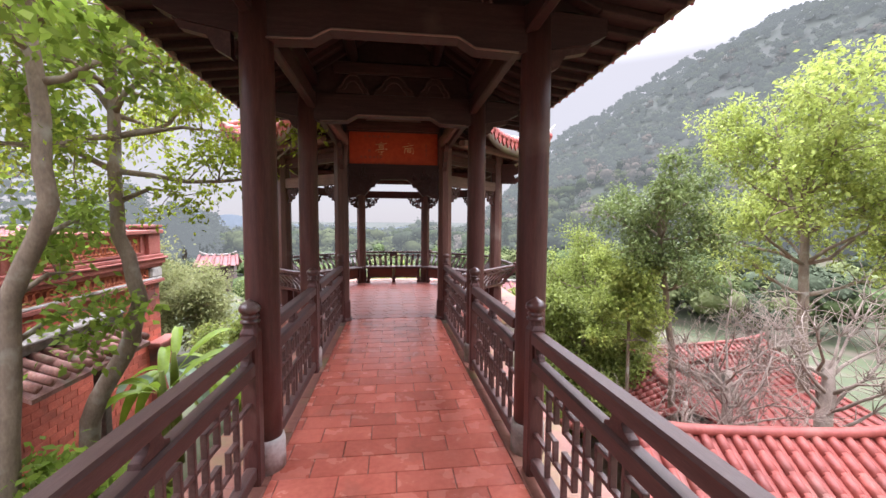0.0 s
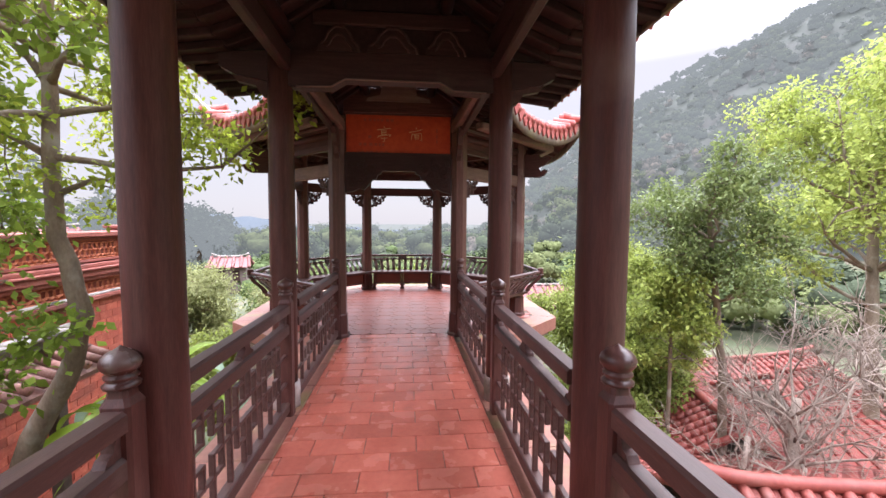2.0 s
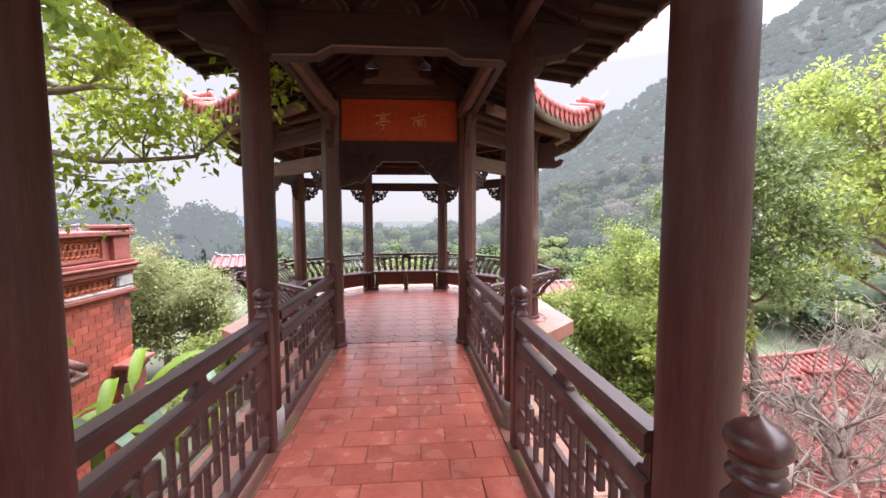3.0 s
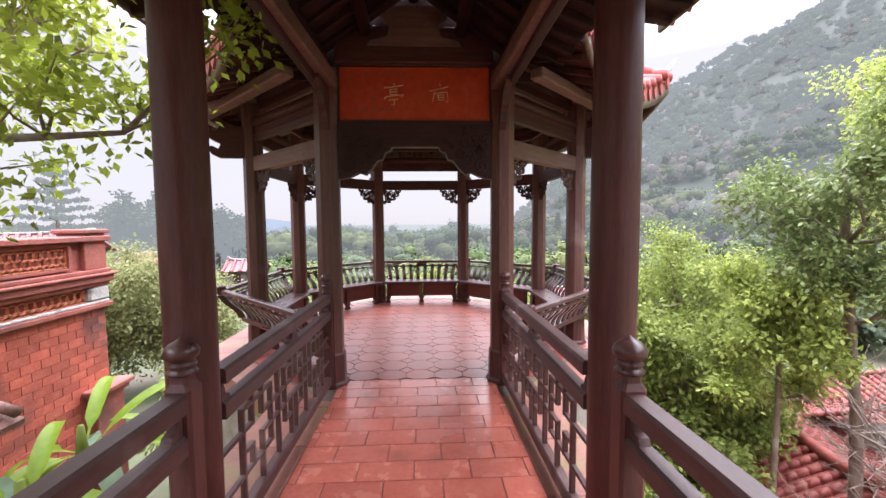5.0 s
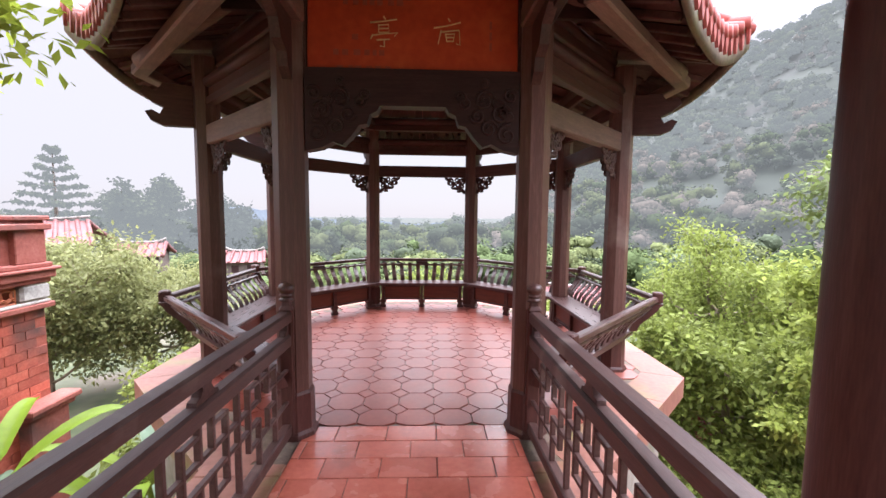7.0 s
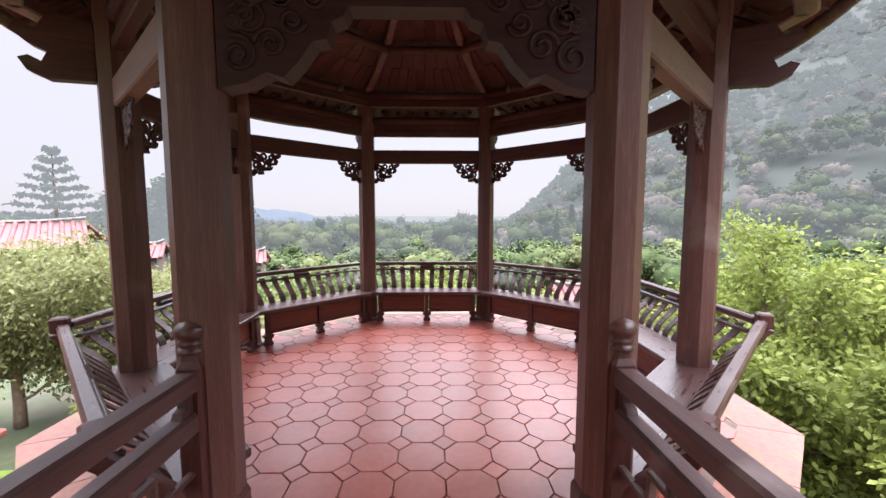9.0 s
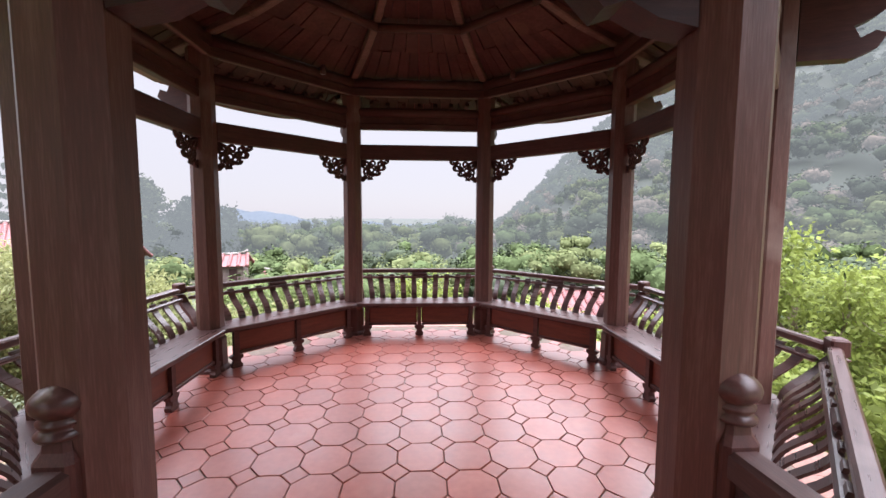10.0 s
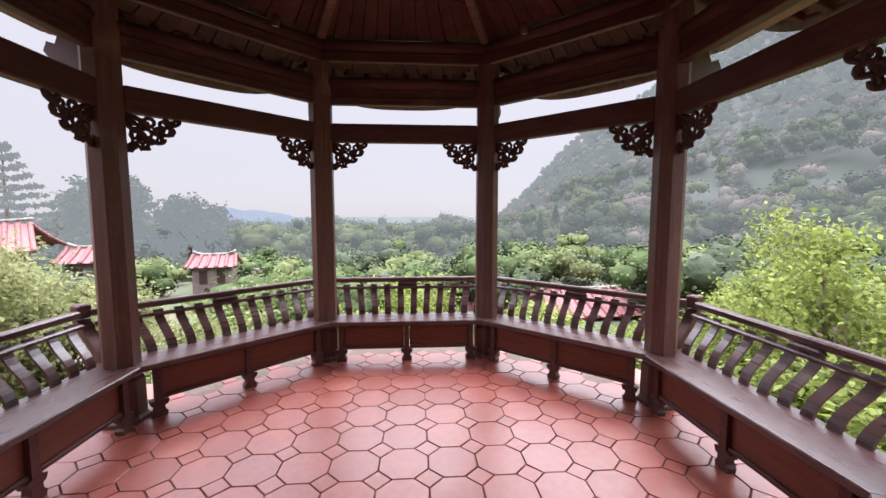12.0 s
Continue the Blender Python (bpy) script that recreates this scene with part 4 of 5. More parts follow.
# sloping struts from the last columns up to the pavilion
for s in (-1, 1):
    g = Geo()
    g.beam((s * 0.80, 4.45, 2.80), (s * 0.74, 6.47, 2.80), 0.09, 0.13, 0.012)
    tagged(part("side_strut", g, PALE_WOOD), "faded brown strut between the walk and the pavilion", "beam", "side struts")
    g = Geo()
    pr = [(6.47, 2.35), (6.40, 2.36), (6.33, 2.42), (6.31, 2.50), (6.22, 2.54), (6.18, 2.64), (6.06, 2.70), (6.04, 2.84), (6.47, 2.84)]
    g.loft([[(s * 0.79 + x, y, z) for y, z in pr] for x in (-0.03, 0.03)])
    tagged(part("carved_bracket", g, CARVED), "large scrolled bracket beside the name plaque", "bracket", "entrance brackets")


for s in (-1, 1):
    g = Geo()
    g.tube([(s * 0.92, 6.42, 3.02), (s * 2.28, 7.28, 2.76)], 0.07, 14)
    tagged(part("jack_beam", g, PALE_WOOD), "faded brown slanting beam under the pavilion eave", "beam", "slanting eave beams")
    lamp = thing("spotlight", "small dark ceiling spotlight, unlit", "lamp", "ceiling spotlights", pose(s * 0.98, 9.72, 2.90, 20, 0, s * -30))
    g = Geo()
    g.lathe([(0.0, 0.0), (0.03, 0.0), (0.034, 0.05), (0.022, 0.085), (0.0, 0.09)], 14)
    part("housing", g, CARVED, lamp)
    g = Geo()
    g.lathe([(0.0, -0.006), (0.022, -0.004), (0.024, 0.0)], 12)
    part("lens", g, MORTAR_W, lamp, "pale glass lens")


# ---- benches round the pavilion ----
def s_curve(f):
    """Outward distance and height along a bench slat, foot to top."""
    y = 2.105 + 0.18 * f - 0.018 * math.sin(f * 2 * math.pi)
    return y, 0.405 + 0.285 * f


def bench(k):
    t = thing("bench", "dark wooden built-in bench with curved slatted back and panelled front", "bench", "benches round the pavilion", side_pose(k))
    g = Geo()
    a0, a1 = 1.79, 2.14
    ring = lambda z, e: [(-(a0 + e) * T22 + 0.002, a0 + e, z), ((a0 + e) * T22 - 0.002, a0 + e, z), (a1 * T22 - 0.002, a1, z), (-a1 * T22 + 0.002, a1, z)]
    g.loft([ring(0.362, 0.006), ring(0.368, 0), ring(0.398, 0), ring(0.405, 0.006)])
    part("seat", g, BENCH, t, "seat boards worn to a shine")
    h = 1.84 * T22 - 0.10
    for x0, x1 in ((-h + 0.05, -0.028), (0.028, h - 0.05)):
        g = Geo()
        g.box(x0, 1.850, 0.150, x1, 1.867, 0.361, 0.004)
        part("panel", g, PANEL, t, "reddish front panel")
        for z0, z1 in ((0.125, 0.152), (0.340, 0.361)):
            g = Geo()
            g.box(x0, 1.833, z0, x1, 1.870, z1, 0.004)
            part("panel_rail", g, WOOD_X, t)
    for x in (-h + 0.025, 0, h - 0.025):
        g = Geo()
        prof = [(-0.025, 0.36), (-0.025, 0.125), (-0.060, 0.115), (-0.050, 0.085), (-0.030, 0.075), (-0.035, 0.045), (-0.050, 0.030), (-0.045, 0.0), (0.045, 0.0), (0.050, 0.030), (0.035, 0.045), (0.030, 0.075), (0.050, 0.085), (0.060, 0.115), (0.025, 0.125), (0.025, 0.36)]
        g.loft([[(x + a, y, b) for a, b in prof] for y in (1.823, 1.875)])
        part("leg", g, WOOD_X, t)
    for z, a, w, hh, nm in ((0.735, 2.315, 0.062, 0.05, "top_rail"), (0.655, 2.275, 0.045, 0.032, "lower_rail")):
        g = Geo()
        g.box(-a * T22 + 0.04, a - w / 2, z - hh / 2, a * T22 - 0.04, a + w / 2, z + hh / 2, 0.010)
        part(nm, g, BENCH, t)
    g = Geo()
    g.box(-0.10, 2.265, 0.671, 0.10, 2.315, 0.712, 0.012)
    part("spacer", g, RAIL, t)
    n = 12
    for i in range(n):
        f = (i + 0.5) / n * 2 - 1
        g = Geo()
        rings = []
        for q in range(9):
            y, z = s_curve(q / 8)
            x = f * (y * T22 - 0.07)
            rings.append([(x - 0.033, y - 0.008, z), (x + 0.033, y - 0.008, z), (x + 0.033, y + 0.008, z), (x - 0.033, y + 0.008, z)])
        g.loft(rings)
        part("slat", g, BENCH, t)
    return t


for k in range(1, 8):
    bench(k)
for k in range(8):
    g = Geo()
    rings = []
    for q in range(9):
        y, z = s_curve(q / 8)
        r = (y + 0.03) / math.cos(radians(22.5)) if q < 8 else 2.53
        rings.append([(r + a, b, z) for a, b in ((-0.035, -0.04), (0.035, -0.04), (0.035, 0.04), (-0.035, 0.04))])
    g.loft(rings)
    g.box(2.47, -0.045, 0.70, 2.56, 0.045, 0.800, 0.01)
    ang = -67.5 + 45 * k
    if k in (0, 7):
        # the two end posts stop beside the walk
        m = side_pose(1 if k == 0 else 7) @ pose((1 if k == 0 else -1) * (2.315 * T22 - 0.03), -0.19, 0, 0, 0, 90)
    else:
        m = pose(0, CY, 0, 0, 0, ang)
    tagged(part("bench_corner_post", g, WOOD, at=m), "square dark corner post joining two bench backs", "post", "corner posts of the benches")


# ---- plants ----
def leaf_quads(centres, per, radius, size, rng, droop=0.3, flat=0.75, wide=0.24):
    """Leaf-shaped quads scattered round clump centres."""
    c = np.repeat(np.asarray(centres, float), per, axis=0)
    n = len(c)
    d = rng.normal(size=(n, 3))
    d /= np.linalg.norm(d, axis=1, keepdims=True)
    rad = radius * np.abs(rng.normal(0.6, 0.32, size=(n, 1)))
    pos = c + d * rad * np.array([1, 1, flat])
    ax = d + rng.normal(size=(n, 3)) * 0.7
    ax[:, 2] -= droop
    ax /= np.linalg.norm(ax, axis=1, keepdims=True)
    up = rng.normal(size=(n, 3)) * 0.6 + np.array([0, 0, 1.0])
    sd = np.cross(ax, up)
    sd /= np.linalg.norm(sd, axis=1, keepdims=True) + 1e-9
    s = size * rng.uniform(0.6, 1.3, size=(n, 1))
    a, b = ax * s, sd * s * wide
    nz = np.cross(a, b) / s * 0.25
    q = np.stack([pos - a * 0.5, pos + b - nz, pos + a * 0.5, pos - b - nz], axis=1)
    return q


def crown_parts(centre, s, lobes, n, size, rng):
    """A tree crown far off: rough lobes with loose leaf clusters standing out of them."""
    d = rng.normal(size=(lobes, 3))
    d[:, 2] = np.abs(d[:, 2]) * 0.8 - 0.1
    d /= np.linalg.norm(d, axis=1, keepdims=True)
    hub = np.asarray(centre) + d * s * rng.uniform(0.3, 0.75, size=(lobes, 1)) * np.array([1, 1, 0.8])
    rad = s * rng.uniform(0.30, 0.52, size=lobes)
    body = hub[:, None] + ICO_V[None] * rad[:, None, None] * rng.uniform(0.65, 1.05, size=(lobes, len(ICO_V), 1)) * np.array([1, 1, 0.85])
    k = rng.integers(0, lobes, size=n)
    e = rng.normal(size=(n, 3))
    e[:, 2] += 0.4
    e /= np.linalg.norm(e, axis=1, keepdims=True)
    pos = hub[k] + e * (rad[k] * rng.uniform(0.75, 1.2, size=n))[:, None]
    nor = e * 0.8 + np.array([0, 0, 0.5]) + rng.normal(size=(n, 3)) * 0.35
    nor /= np.linalg.norm(nor, axis=1, keepdims=True)
    a = np.cross(nor, rng.normal(size=(n, 3)))
    a /= np.linalg.norm(a, axis=1, keepdims=True) + 1e-9
    c = np.cross(nor, a)
    z = size * rng.uniform(0.6, 1.3, size=(n, 1))
    a, c = a * z * 0.5, c * z * 0.32
    return body, np.stack([pos - a, pos + c, pos + a, pos - c], axis=1)


def branch(g, p, d, length, r, rng, wiggle=0.25, n=5, lift=0.1, sides=6):
    """A bending limb; returns its points."""
    pts, rad = [Vector(p)], [r]
    d = Vector(d).normalized()
    for i in range(n):
        d = (d + Vector(rng.normal(size=3)) * wiggle + Vector((0, 0, lift))).normalized()
        pts.append(pts[-1] + d * length / n)
        rad.append(r * (1 - 0.72 * (i + 1) / n))
    g.tube(pts, rad, sides)
    return pts, d


def tree(name, label, path, radius, limbs, limb_len, mat, bark, seed, per=70, clump=0.5, size=0.12, start=0.45, extra=(), subs=3, limb_r=0.35, category="tree", up=0.35, wide=0.26):
    """A tree along a bending trunk path, with limbs, twigs and loose leaves."""
    rng = np.random.default_rng(seed)
    t = thing(name, label, category, at=pose(*path[0]))
    o = Vector(path[0])
    g = Geo()
    pts = [Vector(p) - o for p in path]
    fine = []
    for i in range(len(pts) - 1):
        for f in (0, 0.33, 0.66):
            fine.append(pts[i].lerp(pts[i + 1], f) + Vector(rng.normal(size=3)) * radius * 0.12)
    fine.append(pts[-1])
    n = len(fine)
    g.tube(fine, [radius * (1 - 0.6 * i / (n - 1)) for i in range(n)], 10)
    part("trunk", g, bark, t)
    g = Geo()
    centres = [tuple(fine[-1])]
    for i in range(limbs):
        f = start + (1 - start) * (i + rng.random()) / limbs
        p = fine[min(n - 1, int(f * (n - 1)))]
        a = i * 2.4 + rng.uniform(-0.4, 0.4)
        lp, d = branch(g, p, (math.cos(a), math.sin(a), up), limb_len * rng.uniform(0.65, 1.15), radius * limb_r, rng)
        for q in range(2, len(lp)):
            for _ in range(subs if q > 2 else 1):
                sp, _d = branch(g, lp[q], d + Vector(rng.normal(size=3)) * 0.9, limb_len * rng.uniform(0.2, 0.45), radius * limb_r * 0.28, rng, 0.3, 3, 0.05, 4)
                centres.append(tuple(sp[-1]))
                centres.append(tuple(sp[-2]))
    for e in extra:
        e = Vector(e) - o
        near = min(fine, key=lambda q: (q - e).length + 0.8 * max(0, q.z - e.z))
        mid = near.lerp(e, 0.5) + Vector((0, 0, 0.1))
        g.tube([near, mid, e], [radius * 0.3, radius * 0.2, radius * 0.06], 6)
        for _ in range(6):
            sp, _d = branch(g, near.lerp(e, rng.uniform(0.5, 1)), Vector(rng.normal(size=3)), 0.5, radius * 0.07, rng, 0.3, 3, 0.0, 4)
            centres += [tuple(sp[-1]), tuple(sp[-2])]
    part("branchwork", g, bark, t)
    if per:
        part("crown", quad_mesh("crown", leaf_quads(centres, per, clump, size, rng, 0.3, 0.75, wide), mat), None, t)
    return t


tree("tree", "slender pale-barked tree with airy yellow-green leaves beside the walk", [(-3.6, 5.1, -3.6), (-3.60, 5.1, -0.78), (-3.16, 5.1, 0.0), (-2.94, 5.1, 0.63), (-3.12, 5.1, 1.4), (-3.15, 5.1, 2.5), (-3.13, 5.1, 3.3), (-3.0, 5.2, 4.6)], 0.112, 14, 1.7, L_LEFT, BARK, 3, 44, 0.30, 0.078, 0.68, [(-2.3, 6.0, 3.6), (-2.0, 5.7, 2.7), (-3.6, 7.2, 3.3), (-3.9, 7.6, 2.9), (-2.3, 5.0, 4.0), (-2.5, 5.2, 1.9), (-3.4, 6.6, 3.9)], wide=0.27)
tree("tree", "thick pale-barked tree with deep green leaves", [(-3.55, 4.0, -3.6), (-3.50, 4.0, -0.4), (-3.36, 4.0, 0.86), (-2.99, 4.0, 1.7), (-3.05, 4.0, 2.78), (-3.07, 4.0, 3.5), (-3.0, 4.0, 4.6)], 0.105, 10, 1.5, L_LEFT_D, BARK, 8, 34, 0.32, 0.10, 0.66, [(-3.5, 5.0, 1.0), (-4.2, 5.2, 2.6), (-3.7, 5.6, 1.5), (-4.3, 6.0, 1.9), (-3.3, 4.9, 0.6), (-3.9, 4.8, 3.1), (-4.6, 5.4, 3.6)], wide=0.30)
tree("tree", "dense tree with dark glossy leaves", [(5.9, 7.6, -3.6), (5.75, 7.6, -1.0), (5.35, 7.45, 0.8), (5.05, 7.3, 2.15)], 0.085, 16, 1.05, L_DARK, BARK, 12, 46, 0.30, 0.080, 0.60)
tree("tree", "tall spreading tree with bright lime spring leaves", [(10.2, 8.6, -3.6), (10.0, 8.6, -1.0), (10.3, 8.9, 1.3), (10.2, 9.0, 2.9)], 0.15, 24, 2.9, L_LIME, BARK, 21, 70, 0.50, 0.12, 0.52, (), 3, 0.35, "tree", 0.5)
tree("tree", "bushy tree with glossy yellow-green leaves", [(6.4, 11.8, -3.6), (6.3, 11.7, -1.8), (6.2, 11.6, 0.2)], 0.13, 22, 1.75, L_BUSH, BARK, 31, 95, 0.45, 0.095, 0.35)
tree("tree", "rounded tree with yellow-green leaves", [(5.2, 10.0, -3.6), (5.0, 9.9, -2.2), (4.9, 9.8, -0.8)], 0.10, 16, 1.3, L_BUSH, BARK, 37, 75, 0.42, 0.11, 0.3)
tree("tree", "young tree with pale lime leaves", [(5.1, 8.1, -3.6), (5.05, 8.0, -1.0), (4.9, 7.95, 0.95)], 0.05, 14, 0.62, L_LIME, BARK, 41, 60, 0.30, 0.09, 0.62)
tree("tree", "bare winter tree with pale knotted limbs", [(6.2, 6.6, -3.6), (6.1, 6.5, -2.2), (6.3, 6.7, -1.2)], 0.13, 15, 1.9, L_OLIVE, BARE, 51, 0, 0.3, 0.1, 0.45, (), 7, 0.20, "tree", 0.85)
tree("tree", "bare winter tree with forked grey limbs", [(8.1, 6.4, -3.6), (8.0, 6.4, -2.0), (8.2, 6.5, -1.0)], 0.19, 15, 2.0, L_OLIVE, BARE, 52, 0, 0.3, 0.1, 0.45, (), 7, 0.20, "tree", 0.85)
tree("tree", "bare twiggy winter tree below the walk", [(4.9, 6.0, -3.6), (4.9, 6.1, -2.4), (5.0, 6.2, -1.5)], 0.09, 14, 1.4, L_OLIVE, BARE, 53, 0, 0.3, 0.1, 0.45, (), 7, 0.20, "tree", 0.85)
tree("tree", "bare twiggy shrubby tree beside the tiled roof", [(5.9, 5.9, -3.6), (5.9, 6.0, -2.6), (5.8, 6.1, -1.9)], 0.07, 14, 1.5, L_OLIVE, BARE, 54, 0, 0.3, 0.1, 0.3, (), 8, 0.22, "tree", 0.6)
tree("tree", "leaning bare winter tree with fine pale twigs", [(7.0, 7.4, -3.6), (6.9, 7.4, -2.2), (6.6, 7.4, -1.2)], 0.09, 16, 1.7, L_OLIVE, BARE, 55, 0, 0.3, 0.1, 0.4, (), 8, 0.22, "tree", 0.6)
tree("tree", "olive-green spreading tree beyond the brick wall", [(-8.7, 16.5, -4.0), (-8.7, 16.5, -2.6), (-8.6, 16.4, -1.2)], 0.14, 20, 2.1, L_OLIVE, BARK, 61, 90, 0.6, 0.13, 0.3)
tree("tree", "olive-green spreading tree beside the hall", [(-10.5, 15.0, -4.0), (-10.5, 15.0, -2.0), (-10.4, 15.0, -0.2)], 0.14, 18, 2.2, L_OLIVE, BARK, 62, 90, 0.6, 0.13, 0.3)
tree("tree", "light green tree before the far roofs", [(-5.0, 19.5, -4.5), (-5.0, 19.5, -3.0), (-5.0, 19.5, -2.0)], 0.12, 16, 1.9, L_DARK, BARK, 63, 60, 0.55, 0.16, 0.3)
tree("tree", "low yellow-green tree below the pavilion", [(-0.5, 17.5, -4.8), (-0.5, 17.5, -3.2), (-0.5, 17.5, -1.6)], 0.10, 16, 1.7, L_BUSH, BARK, 64, 60, 0.5, 0.14, 0.3)
tree("tree", "yellow-green tree below the pavilion", [(3.6, 14.6, -4.2), (3.6, 14.6, -2.8), (3.6, 14.6, -1.3)], 0.10, 16, 1.5, L_BUSH, BARK, 65, 65, 0.45, 0.13, 0.3)
tree("tree", "low leafy tree below the pavilion", [(-3.6, 14.0, -4.2), (-3.6, 14.0, -3.0), (-3.6, 14.0, -1.8)], 0.10, 14, 1.5, L_OLIVE, BARK, 66, 60, 0.45, 0.13, 0.3)
tree("shrub", "green shrub by the base of the walk", [(-3.1, 3.8, -3.6), (-3.1, 3.8, -1.9), (-3.0, 3.9, -0.8)], 0.05, 16, 0.85, L_LEFT_D, BARK, 71, 40, 0.34, 0.13, 0.2, category="shrub")
tree("shrub", "green shrub by the brick wall", [(-3.9, 10.2, -3.8), (-3.9, 10.2, -2.6), (-3.9, 10.2, -1.5)], 0.05, 12, 0.8, L_BUSH, BARK, 72, 50, 0.34, 0.11, 0.2, category="shrub")
tree("shrub", "leafy shrub among the roofs", [(4.2, 8.4, -3.6), (4.2, 8.4, -2.8), (4.3, 8.4, -2.2)], 0.05, 12, 0.8, L_BUSH, BARK, 73, 60, 0.34, 0.1, 0.2, category="shrub")


def banana(at, seed, n=8):
    rng = np.random.default_rng(seed)
    t = thing("banana_plant", "banana plant with broad bright green arching leaves", "plant", "", pose(*at))
    g = Geo()
    g.lathe([(0.10, 0), (0.085, 0.8), (0.06, 1.6), (0.03, 1.9)], 12)
    part("stem", g, L_BUSH, t)
    for i in range(n):
        a = i * 2.4 + rng.uniform(-0.3, 0.3)
        ln, wid, lift = rng.uniform(0.85, 1.25), rng.uniform(0.075, 0.115), rng.uniform(0.35, 1.15)
        g = Geo()
        rows = []
        for q in range(15):
            f = q / 14
            r = 0.05 + ln * f * (1 - 0.18 * f * f)
            z = 1.6 + lift * ln * f - 0.95 * ln * f * f * (1.25 - 0.5 * lift)
            w = wid * math.sin(math.pi * min(1, 0.04 + f * 0.97)) ** 0.6 * (0.25 if f < 0.15 else 1)
            c = Vector((r * math.cos(a), r * math.sin(a), z))
            s = Vector((-math.sin(a), math.cos(a), 0))
            rows.append([c - s * w + Vector((0, 0, 0.35 * w)), c - s * w * 0.5 + Vector((0, 0, 0.10 * w)), c - Vector((0, 0, 0.0)), c + s * w * 0.5 + Vector((0, 0, 0.10 * w)), c + s * w + Vector((0, 0, 0.35 * w))])
        g.loft(rows, closed=False, smooth=True)
        part("leaf", g, L_BANANA_B if i % 4 == 1 else L_BANANA, t, "bluish folded leaf" if i % 4 == 1 else "")
    return t


banana((-3.6, 7.0, -2.5), 5, 9)
banana((-3.25, 6.0, -2.45), 6, 8)
banana((-3.0, 8.2, -3.1), 7, 8)


# ---- brick building beside the walk ----
BX, BY1 = -4.9, 9.1
bb = thing("brick_building", "old red brick building with lattice parapet and moulded cornices", "building", at=pose(BX, BY1, 0))
BL = 9.0
g = Geo()
g.box(-5.0, -BL, -4.2, -0.012, 0.0, 0.30, 0.01)
part("wall", g, HOLE, bb)
g = Geo()
g.box(-0.30, -BL, 0.62, -0.05, -0.02, 1.30, 0.01)
part("parapet_wall", g, BRICK_T, bb)
for z0, z1, out in ((0.27, 0.34, 0.07), (0.34, 0.38, 0.04), (0.60, 0.66, 0.05), (0.66, 0.76, 0.09), (0.76, 0.80, 0.13), (0.80, 0.86, 0.07), (1.28, 1.36, 0.08)):
    g = Geo()
    g.box(-0.34, -BL, z0, out, out, z1, 0.012)
    part("cornice", g, MORTAR_W if out == 0.04 else BRICK_T, bb, "weathered moulded cornice")
g = Geo()
g.box(-0.36, -0.36, 0.86, 0.03, 0.03, 1.40, 0.01)
g.box(-0.40, -0.40, 1.40, 0.07, 0.07, 1.46, 0.012)
part("corner_pillar", g, BRICK_T, bb, "brick pillar at the parapet's end")
g = Geo()
g.box(-0.30, -0.34, 0.385, 0.045, 0.045, 0.595, 0.03)
part("carved_end", g, MORTAR_W, bb, "white plaster scroll at the cornice end")
g = Geo()
g.box(-0.3, -BL, 0.38, -0.06, -0.3, 0.60, 0.01)
part("lattice_backing", g, HOLE, bb)


def lattice(name, y0, y1, z0, z1, x, step, mat):
    g = Geo()
    n = int((y1 - y0) / step)
    h = z1 - z0
    rr = step * 0.62
    rows = max(1, round(h / step))
    for r in range(rows + 1):
        for i in range(n + 1):
            cy, cz = y0 + (i + 0.5 * (r % 2)) * step, z0 + r * h / rows
            ring = []
            for j in range(14):
                a = 2 * math.pi * j / 14
                ring.append((x, min(max(cy + rr * math.cos(a), y0), y1), min(max(cz + rr * math.sin(a), z0), z1)))
            ring.append(ring[0])
            ring = [p for j, p in enumerate(ring) if j == 0 or (Vector(p) - Vector(ring[j - 1])).length > 1e-4]
            if len(ring) > 3:
                g.tube(ring, 0.013, 4, False)
    return part(name, g, mat, bb, "openwork brick lattice")


lattice("lattice_band", -BL + 0.2, -0.36, 0.385, 0.595, -0.02, 0.115, LATTICE_B)
for y0 in (-3.1, -5.9, -8.7):
    g = Geo()
    for a, b, c, d in ((y0 - 0.06, y0, 0.88, 1.27), (y0 + 2.5, y0 + 2.56, 0.88, 1.27), (y0, y0 + 2.5, 0.88, 0.92), (y0, y0 + 2.5, 1.23, 1.27)):
        g.box(-0.05, a, c, 0.01, b, d, 0.006)
    part("panel_frame", g, BRICK_T, bb)
    lattice("lattice_panel", y0, y0 + 2.5, 0.93, 1.22, -0.035, 0.10, LATTICE_B)
g = Geo()
g.box(-0.02, -0.55, -0.98, 0.26, 0.16, -0.90, 0.015)
g.box(-0.02, -0.50, -1.06, 0.20, 0.12, -0.98, 0.015)
g.box(-0.02, -0.46, -4.0, 0.14, 0.08, -1.06, 0.015)
part("buttress", g, BRICK_T, bb, "stepped brick buttress at the corner")
# brick courses of the wall that faces the walk
brick_meshes = []
for ln in (0.262,):
    g = Geo()
    g.box(-0.012, -ln / 2, -0.0565, 0.0, ln / 2, 0.0565, 0.003)
    brick_meshes.append(g.mesh("brick", BRICK))
rest = Geo()
rng = random.Random(5)
nb, course, z = 0, 0, 0.208
